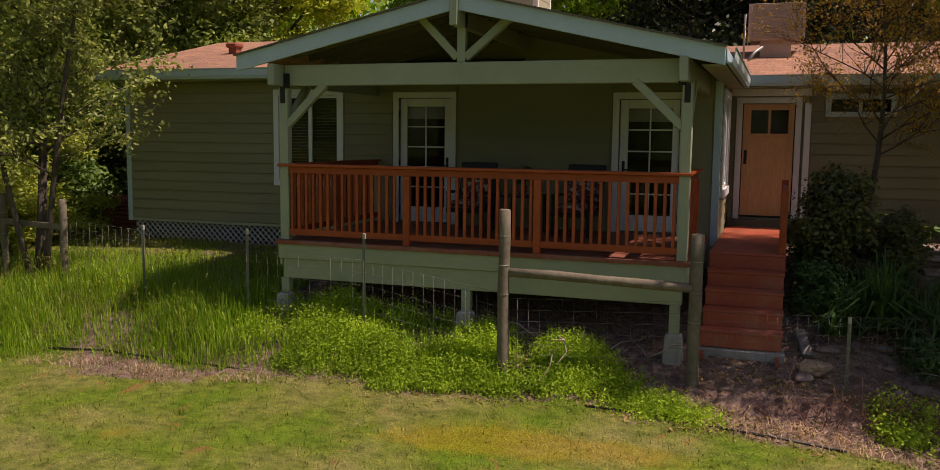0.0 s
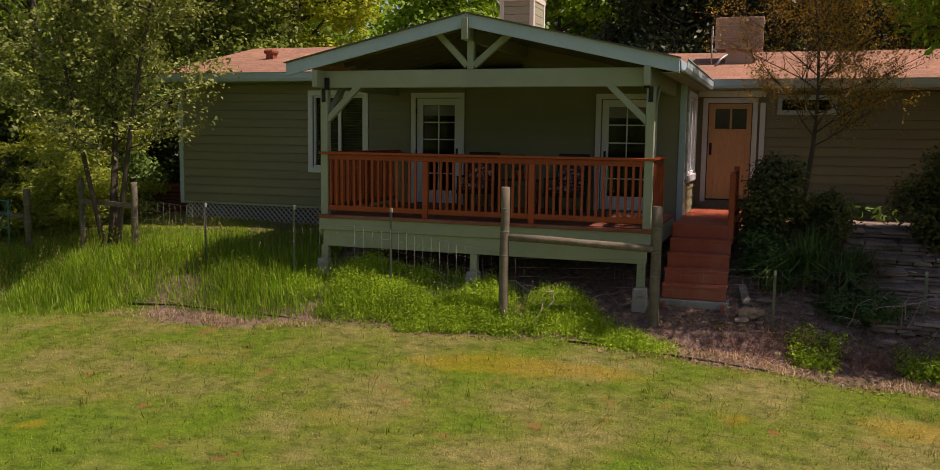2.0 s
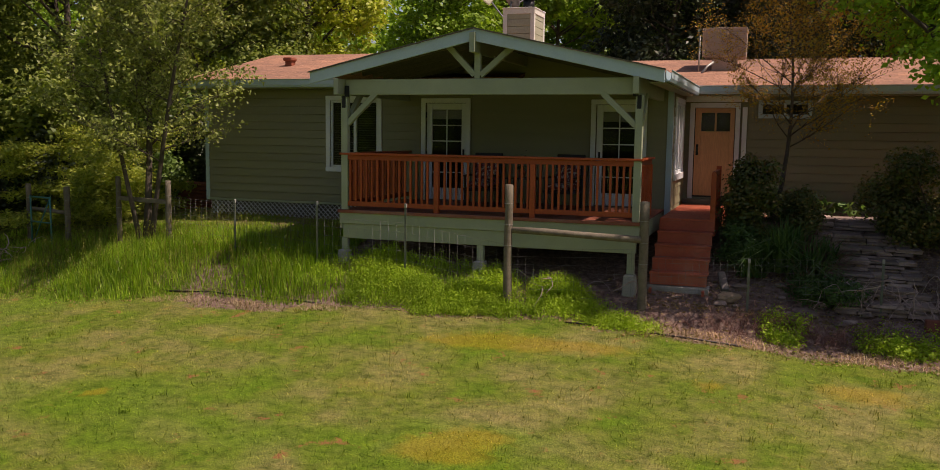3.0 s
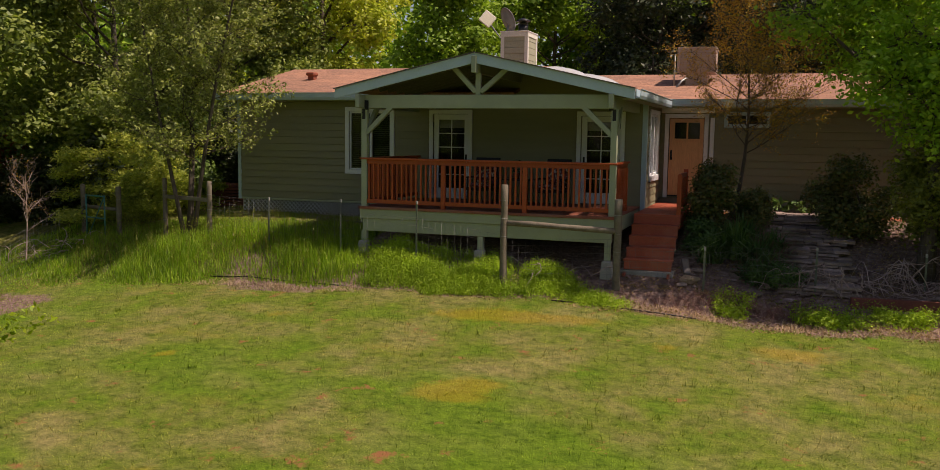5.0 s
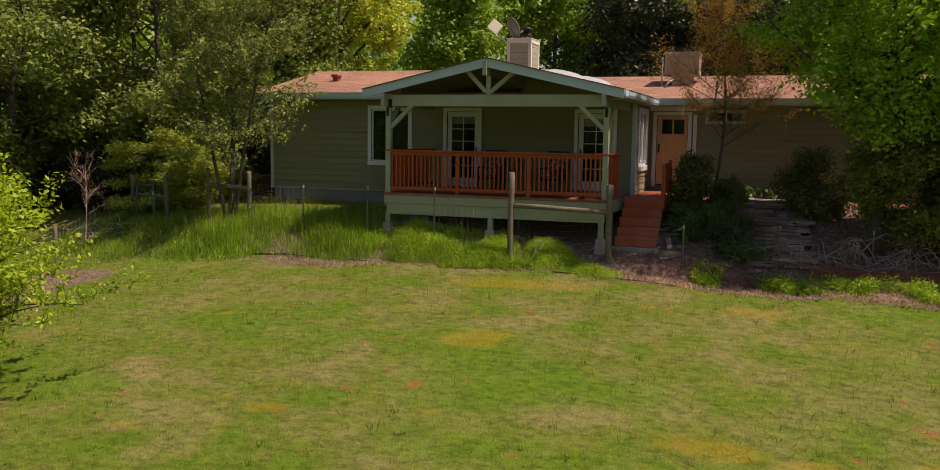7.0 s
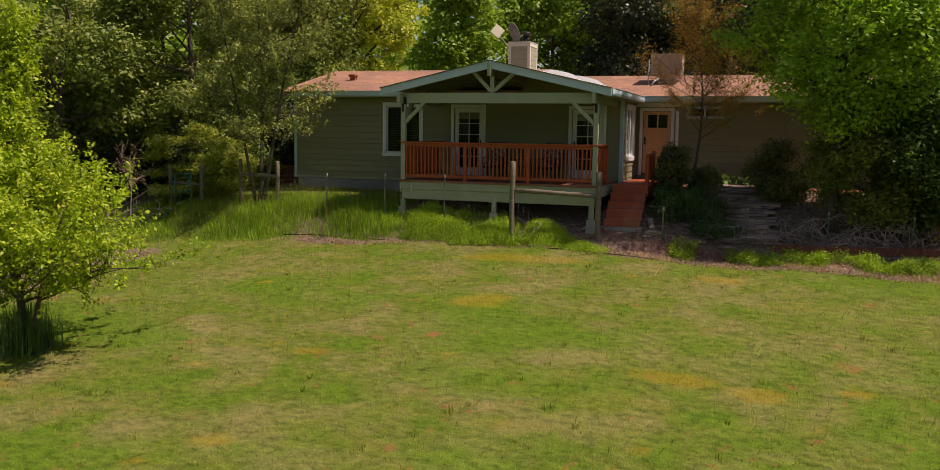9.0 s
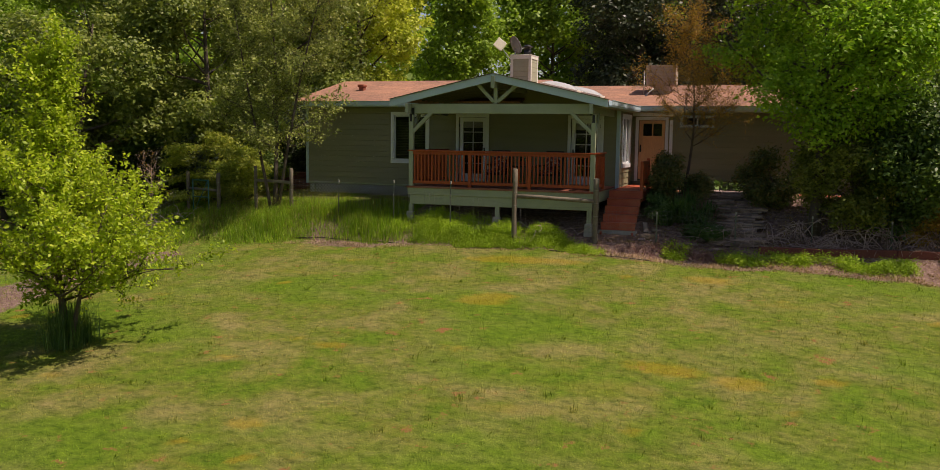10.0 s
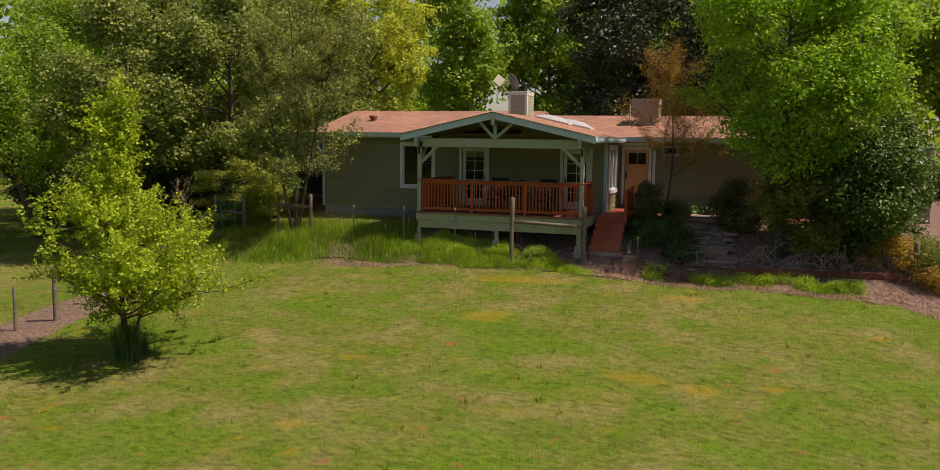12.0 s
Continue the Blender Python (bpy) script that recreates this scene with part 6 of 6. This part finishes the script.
wire_fence("wire_fence", [(5.74, -0.46), (7.33, -0.52), (9.3, 0.23), (11.2, 0.73), (13.1, 0.70), (14.9, 0.63)], 0.85, "galvanised welded wire fence along the garden bank")
wire_fence("wire_fence", [(-4.1, 0.36), (-2.25, -0.07), (-0.31, -0.31), (1.48, -0.35), (3.45, -0.72)], 1.0, "galvanised welded wire fence through the tall grass", 0.15)
wire_fence("wire_fence", [(3.55, -0.74), (5.65, -0.46)], 0.95, "sagging galvanised wire fence under the log rail", 0.13)
wire_fence("wire_fence", [(-8.0, -8.7), (-7.45, -7.85), (-7.4, -6.3), (-7.55, -2.9), (-7.9, -0.4)], 1.0, "wire fence along the red soil path", 0.15)


# ---- on the bank: stone steps, timber edging, rocks, twigs, pipes ----
def stone_course(parent, rng, x0, x1, y, z, depth, h, w0=0.16, w1=0.5):
    """One course of rough flat stones from x0 to x1, their faces at y, tops at z."""
    x = x0 + rng.uniform(-0.08, 0.08)
    while x < x1:
        w = rng.uniform(w0, w1)
        bm = bmesh.new()
        add_box(bm, x, x + w - 0.012, y + rng.uniform(-0.035, 0.035), y + depth, z - h * rng.uniform(0.82, 1.0), z + rng.uniform(-0.006, 0.008), 0.012)
        for v in bm.verts:
            v.co += Vector((rng.normal(0, 0.010), rng.normal(0, 0.012), rng.normal(0, 0.005)))
        part("flat_stone", bm, M_STONE, parent)
        x += w


def stone_steps():
    st = thing("stone_steps", (9.1, 2.2, 0.0), "dry-laid flat grey stone steps up the shaded bank", "steps")
    rng = np.random.default_rng(111)
    n = 9
    for k in range(n):
        y = 0.25 + k * 0.40
        z = rough_height(9.1, y + 0.25) + 0.10
        for c in range(3):
            stone_course(st, rng, 8.62 - 0.05 * k, 9.85 - 0.04 * k, y, z - 0.062 * c, 0.44, 0.060)


def retaining_wall():
    w = thing("retaining_wall", (12.0, 1.2, -0.4), "low dry-stone retaining wall of grey flat stones behind the cut branches", "stone wall")
    rng = np.random.default_rng(112)
    for c in range(7):
        stone_course(w, rng, 10.0, 14.5, 1.22 + 0.02 * c, -0.50 + 0.085 * c, 0.26, 0.082, 0.22, 0.6)


retaining_wall()
stone_steps()


def rock(x, y, r, mt, label, seed, squash=0.55, lift=0.0):
    rng = np.random.default_rng(seed)
    bm = bmesh.new()
    bmesh.ops.create_icosphere(bm, subdivisions=2, radius=r)
    for v in bm.verts:
        n = noise.noise(v.co * (1.6 / r) + Vector((seed, 0, 0)))
        v.co *= 1 + 0.28 * n
        v.co.z *= squash
        v.co.x *= 1.35
    ob = part("rock", bm, mt)
    ob.location = (x, y, rough_height(x, y) + r * squash * 0.45 + lift)
    ob.rotation_euler = (0, 0, rng.uniform(0, 6))
    tagged(ob, label, "rock", "rocks on the bank")


rock(7.02, 0.12, 0.17, M_ROCK, "tan sandstone rock at the foot of the steps", 121)
for i in range(16):
    rng = np.random.default_rng(130 + i)
    rock(rng.uniform(6.85, 9.2), rng.uniform(-0.2, 0.75), rng.uniform(0.05, 0.13), M_STONE, "grey loose stone on the bank", 140 + i, 0.5)
slab = box("leaning_slab", 6.80, 6.93, 0.30, 0.75, 0.0, 0.06, M_SLAB, None, bevel=0.01)
slab.data.transform(Matrix.Translation((-6.86, -0.5, 0)))
slab.matrix_world = pose(6.90, 0.55, rough_height(6.9, 0.55) + 0.05, 32, 0, 15)
tagged(slab, "grey flat stone slab leaning on the bank", "stone slab")


def edging():
    e = thing("timber_edging", (12.2, 0.3, -0.7), "weathered red landscape timber edging at the foot of the bank", "edging")
    for x0, x1 in ((9.9, 11.45), (11.46, 13.2), (13.21, 14.85)):
        y0, y1 = 0.02 + 0.10 * (x0 - 9.9), 0.02 + 0.10 * (x1 - 9.9)
        z0, z1 = rough_height(x0, y0) + 0.09, rough_height(x1, y1) + 0.09
        beam_between("timber", (x0, y0, z0), (x1, y1, z1), 0.09, 0.20, M_TIMBER, e, bevel=0.01)


edging()


def twig_pile(name, cx, cy, n, L, rx, ry, label, seed, mt, up=0.35, thick=0.011):
    rng = np.random.default_rng(seed)
    h = Heap()
    for i in range(n):
        x, y = cx + rng.normal(0, rx), cy + rng.normal(0, ry)
        z = rough_height(x, y)
        a = rng.uniform(0, 6.28)
        l = L * rng.uniform(0.4, 1.2)
        p = Vector((x, y, z + 0.02))
        d = Vector((math.cos(a), math.sin(a) * 0.6, up * rng.uniform(0.3, 2.4)))
        pts = [p]
        for k in range(4):
            pts.append(pts[-1] + d * (l / 4))
            d = (d + Vector((rng.normal(0, 0.35), rng.normal(0, 0.35), rng.normal(-0.28, 0.2)))).normalized()
        q = [pt if pt.z > rough_height(pt.x, pt.y) else Vector((pt.x, pt.y, rough_height(pt.x, pt.y) + 0.01)) for pt in pts]
        r = thick * rng.uniform(0.6, 1.5)
        h.tube(q, [r, r * 0.85, r * 0.7, r * 0.5, r * 0.25], 4)
        if rng.uniform() < 0.7:
            e = q[2] + Vector(rng.normal(0, 0.16, 3)) + Vector((0, 0, 0.05))
            h.tube([q[2], e], [r * 0.6, r * 0.2], 4)
    ob = h.done(name, mt)
    return tagged(ob, label, "branches", kind="stuff")


def vine_tangle(name, x0, x1, y, n, label, seed):
    """Arching bare canes that spring up from the bank and hang over again."""
    rng = np.random.default_rng(seed)
    h = Heap()
    for i in range(n):
        x = rng.uniform(x0, x1)
        yy = y + rng.normal(0, 0.12)
        p = Vector((x, yy, rough_height(x, yy) - 0.03))
        a = rng.uniform(0, 6.28)
        reach, rise = rng.uniform(0.3, 1.5), rng.uniform(0.12, 0.75)
        pts = []
        for k in range(9):
            u = k / 8
            pts.append(p + Vector((math.cos(a) * reach * u, math.sin(a) * 0.35 * reach * u, rise * math.sin(math.pi * min(1, u * rng.uniform(0.85, 0.95))) * (1 - 0.35 * u))) + Vector(rng.normal(0, 0.04, 3)) * u)
        r = rng.uniform(0.006, 0.013)
        h.tube(pts, [r * (1 - 0.07 * k) for k in range(9)], 5)
        for j in rng.integers(2, 8, 3):
            q = pts[j]
            e = Vector((rng.normal(0, 0.18), rng.normal(0, 0.08), rng.normal(-0.05, 0.16)))
            h.tube([q, q + e * 0.5 + Vector(rng.normal(0, 0.02, 3)), q + e], [r * 0.6, r * 0.45, r * 0.2], 4)
    ob = h.done(name, M_TWIG)
    return tagged(ob, label, "branches", kind="stuff")


vine_tangle("cut_branches", 10.2, 13.6, 0.75, 46, "tangle of arching bare pinkish canes on the bank", 151)
vine_tangle("cut_branches", 9.7, 10.1, 0.35, 9, "arching bare pinkish canes beside the stone steps", 157)
vine_tangle("cut_branches", 8.85, 9.15, 0.35, 9, "bare drooping pale canes behind the wire", 152)
twig_pile("cut_branches", 11.8, 0.55, 60, 1.0, 1.0, 0.2, "loose bare cut twigs lying on the bank", 158, M_TWIG, 0.25, 0.008)
twig_pile("dry_brush", 8.38, 1.3, 330, 0.5, 0.16, 0.45, "fine dry red-brown brush beside the stone steps", 153, M_BRUSH, 0.8, 0.0045)
twig_pile("dry_brush", 8.0, -0.75, 420, 0.22, 1.0, 0.10, "fine dark roots and dry stems on the cut soil face", 159, M_BRUSH, 0.9, 0.004)
twig_pile("dry_brush", 14.6, 0.9, 160, 0.7, 0.5, 0.3, "dry orange-brown brush by the fence post", 154, M_TWIG, 0.8, 0.005)
twig_pile("cut_branches", 4.55, -0.15, 9, 1.3, 0.5, 0.12, "a few pale bare branches under the deck edge", 155, M_TWIG, 0.35, 0.010)
twig_pile("cut_branches", -8.3, -0.4, 22, 0.8, 0.4, 0.3, "pale bare brush beside the gate", 156, M_TWIG, 0.4)


def ground_pipe(name, pts, label):
    p = [(x, y, rough_height(x, y) + 0.012) for x, y in pts]
    ob = tube(name, p, 0.015, M_PIPE, sides=7)
    return tagged(ob, label, "pipe")


ground_pipe("irrigation_pipe", [(-3.2, -0.95), (-2.2, -0.92), (-1.2, -0.98), (-0.2, -1.0), (0.2, -1.04)], "black irrigation pipe along the lawn edge")
ground_pipe("irrigation_pipe", [(4.6, -1.06), (5.0, -1.06), (5.5, -1.10), (5.9, -1.16), (6.6, -1.26), (7.3, -1.36)], "black irrigation pipe half buried at the bank foot")


# leaf litter and clods on the bare soil
def litter():
    rng = np.random.default_rng(171)
    cs = []
    while len(cs) < 11000:
        x, y = rng.uniform(-9, 15.5), rng.uniform(-2.4, 4.5)
        d = y - lawn_edge(x)
        if d < -0.3 or under_porch(x, y) and y > 0.5 or (5.6 < x < 6.75 and y > 0.3):
            continue
        if x < 5.5 and rng.uniform() < 0.6:
            continue
        cs.append((x, y, rough_height(x, y) + 0.008))
    v, f = leaf_cloud(cs, (0.05, 0.05, 0.004), 3, 0.05, 0.2, rng, 0.5, puff=0.0)
    ob = from_np("leaf_litter", v, f, L_DRY)
    tagged(ob, "dry brown leaf litter scattered over the soil", "leaf litter", kind="stuff")


litter()


# ---- on the porch ----
def wicker_chair(x, y, turn, label):
    c = thing("porch_chair", (x, y, DECK), label, "chair", "porch chairs")
    o = ORIGIN[c.name]
    m = Matrix.Translation((x, y, DECK)) @ Matrix.Rotation(radians(turn), 4, "Z")
    def bx(name, b, mt, bevel=0.012, lab="", tilt=None):
        bm = bmesh.new()
        add_box(bm, *b, bevel, m @ (tilt or Matrix()))
        part(name, bm, mt, c, lab)
    for sx in (-0.29, 0.25):
        for sy in (-0.30, 0.24):
            bx("leg", (sx, sx + 0.045, sy, sy + 0.045, 0, 0.36), M_BLACK, 0.004)
    bx("seat_frame", (-0.30, 0.30, -0.32, 0.30, 0.30, 0.37), M_BLACK)
    bx("seat_cushion", (-0.25, 0.25, -0.30, 0.22, 0.37, 0.48), M_CUSHION, 0.04, "red and dark floral cushion")
    t = Matrix.Translation((0, 0.26, 0.36)) @ Matrix.Rotation(radians(-12), 4, "X")
    bx("back_frame", (-0.30, 0.30, -0.02, 0.025, 0.0, 0.70), M_BLACK, 0.012, "", t)
    bx("back_cushion", (-0.25, 0.25, -0.11, -0.02, 0.10, 0.58), M_CUSHION, 0.04, "red and dark floral cushion", t)
    for sx in (-0.31, 0.25):
        bx("armrest", (sx, sx + 0.06, -0.30, 0.28, 0.58, 0.62), M_BLACK)
        bx("arm_support", (sx + 0.01, sx + 0.05, -0.29, -0.25, 0.36, 0.58), M_BLACK, 0.004)


wicker_chair(2.05, 2.25, 0, "dark porch chair with a red floral cushion")
wicker_chair(3.72, 2.25, -8, "dark porch chair with a red floral cushion")
tb = thing("side_table", (2.9, 2.3, DECK), "small dark table between the porch chairs", "table")
box("tabletop", 2.58, 3.22, 2.05, 2.55, DECK + 0.55, DECK + 0.58, M_BLACK, tb)
for x in (2.62, 3.14):
    for y in (2.09, 2.47):
        box("leg", x, x + 0.04, y, y + 0.04, DECK, DECK + 0.55, M_BLACK, tb)
pot = thing("potted_plant", (2.85, 2.3, DECK + 0.58), "small dark potted plant on the porch table", "potted plant")
tube("pot", [(2.85, 2.3, DECK + 0.58), (2.85, 2.3, DECK + 0.70), (2.85, 2.3, DECK + 0.72)], [0.06, 0.085, 0.08], M_TERRA, pot, sides=12)
v, f = leaf_cloud([(2.85, 2.3, DECK + 0.86)], (0.07, 0.06, 0.09), 90, 0.08, 0.8, np.random.default_rng(181), 0.5)
from_np("foliage", v, f, L_DARK, pot)

# walkway before the long wing, driveway and a parked car far behind
walkway = box("walkway", 6.9, 12.5, 3.9, 4.5, 0.68, 0.80, M_STEP, None, bevel=0.01)
tagged(walkway, "worn red brick-coloured walkway along the siding", "walkway", kind="structure")
M_GRAVEL = surface("pale_grey_gravel", (0.30, 0.31, 0.33), (0.42, 0.43, 0.45), 2.0, 0.95, fine=40, bump=0.5, bdist=0.01)
drive = box("road", 15.2, 26, 6.5, 30, 0.3, 0.52, M_GRAVEL, None, bevel=0)
tagged(drive, "pale grey gravel driveway beyond the garden", "driveway", kind="structure")


def parked_car():
    c = thing("parked_car", (18.6, 20, 0.52), "black parked pickup glimpsed beyond the shrub", "car")
    mt = surface("black_car_paint", (0.012, 0.012, 0.014), (0.02, 0.02, 0.022), 2, 0.25, fine=40, bump=0.0)
    prof = [(-2.4, 0.5), (-2.4, 1.15), (-0.9, 1.2), (-0.4, 1.75), (0.9, 1.78), (1.25, 1.2), (2.4, 1.12), (2.45, 0.5)]
    bm = bmesh.new()
    a = [bm.verts.new((18.6 + x, 19.1, 0.52 + z)) for x, z in prof]
    b = [bm.verts.new((18.6 + x, 20.9, 0.52 + z)) for x, z in prof]
    bm.faces.new(a); bm.faces.new(b[::-1])
    for i in range(len(prof)):
        j = (i + 1) % len(prof)
        bm.faces.new((a[j], a[i], b[i], b[j]))
    bmesh.ops.recalc_face_normals(bm, faces=bm.faces)
    bmesh.ops.bevel(bm, geom=bm.edges[:], offset=0.06, segments=2, affect="EDGES")
    part("body", bm, mt, c)
    bm = bmesh.new()
    vs = [bm.verts.new((18.6 + x, 19.085, 0.52 + z)) for x, z in ((-0.45, 1.22), (-0.2, 1.66), (0.78, 1.68), (1.0, 1.22))]
    bm.faces.new(vs)
    r = bmesh.ops.extrude_face_region(bm, geom=bm.faces[:])
    for v_ in r["geom"]:
        if isinstance(v_, bmesh.types.BMVert):
            v_.co.y += 0.02
    part("side_window", bm, M_DISH, c)
    for x in (-1.5, 1.5):
        tube("wheel", [(18.6 + x, 19.05, 0.82), (18.6 + x, 19.3, 0.82)], 0.38, M_BLACK, c, sides=18)


parked_car()


def lumber():
    l = thing("lumber_stack", (-6.6, 5.2, 0.3), "stack of red-brown boards beside the house corner", "lumber stack")
    rng = np.random.default_rng(191)
    for k in range(8):
        for j in range(3):
            y = 4.6 + j * 0.3
            box("plank", -7.3 + rng.uniform(-0.2, 0.2), -5.3 + rng.uniform(-0.2, 0.1), y, y + 0.26, 0.30 + k * 0.09, 0.37 + k * 0.09, M_TIMBER, l)


lumber()

# ---- siding boards, last ----
TRIM = 0.11
def wide(h):
    return (h[0] - TRIM, h[1] + TRIM, h[2] - TRIM, h[3] + TRIM)


clapboards(wall_front, -5.03, 5.58, 0.80, 3.34, FRONT, [wide(WIN), wide(D1), wide(D2), (1.53, 4.04, 0.7, 3.5), (5.21, 5.6, 0.7, 3.5)])
clapboards(wall_right, 7.0, 15.9, 0.73, 3.27, BACK2, [wide(RWIN)])
clapboards(wall_bay, FRONT + 0.07, ENTRY - 0.02, 0.80, 3.24, 5.66, [wide(BWIN)], "y", 1)
clapboards(wall_entry, 5.69, 6.88, 0.97, 3.26, ENTRY, [wide(D3)])
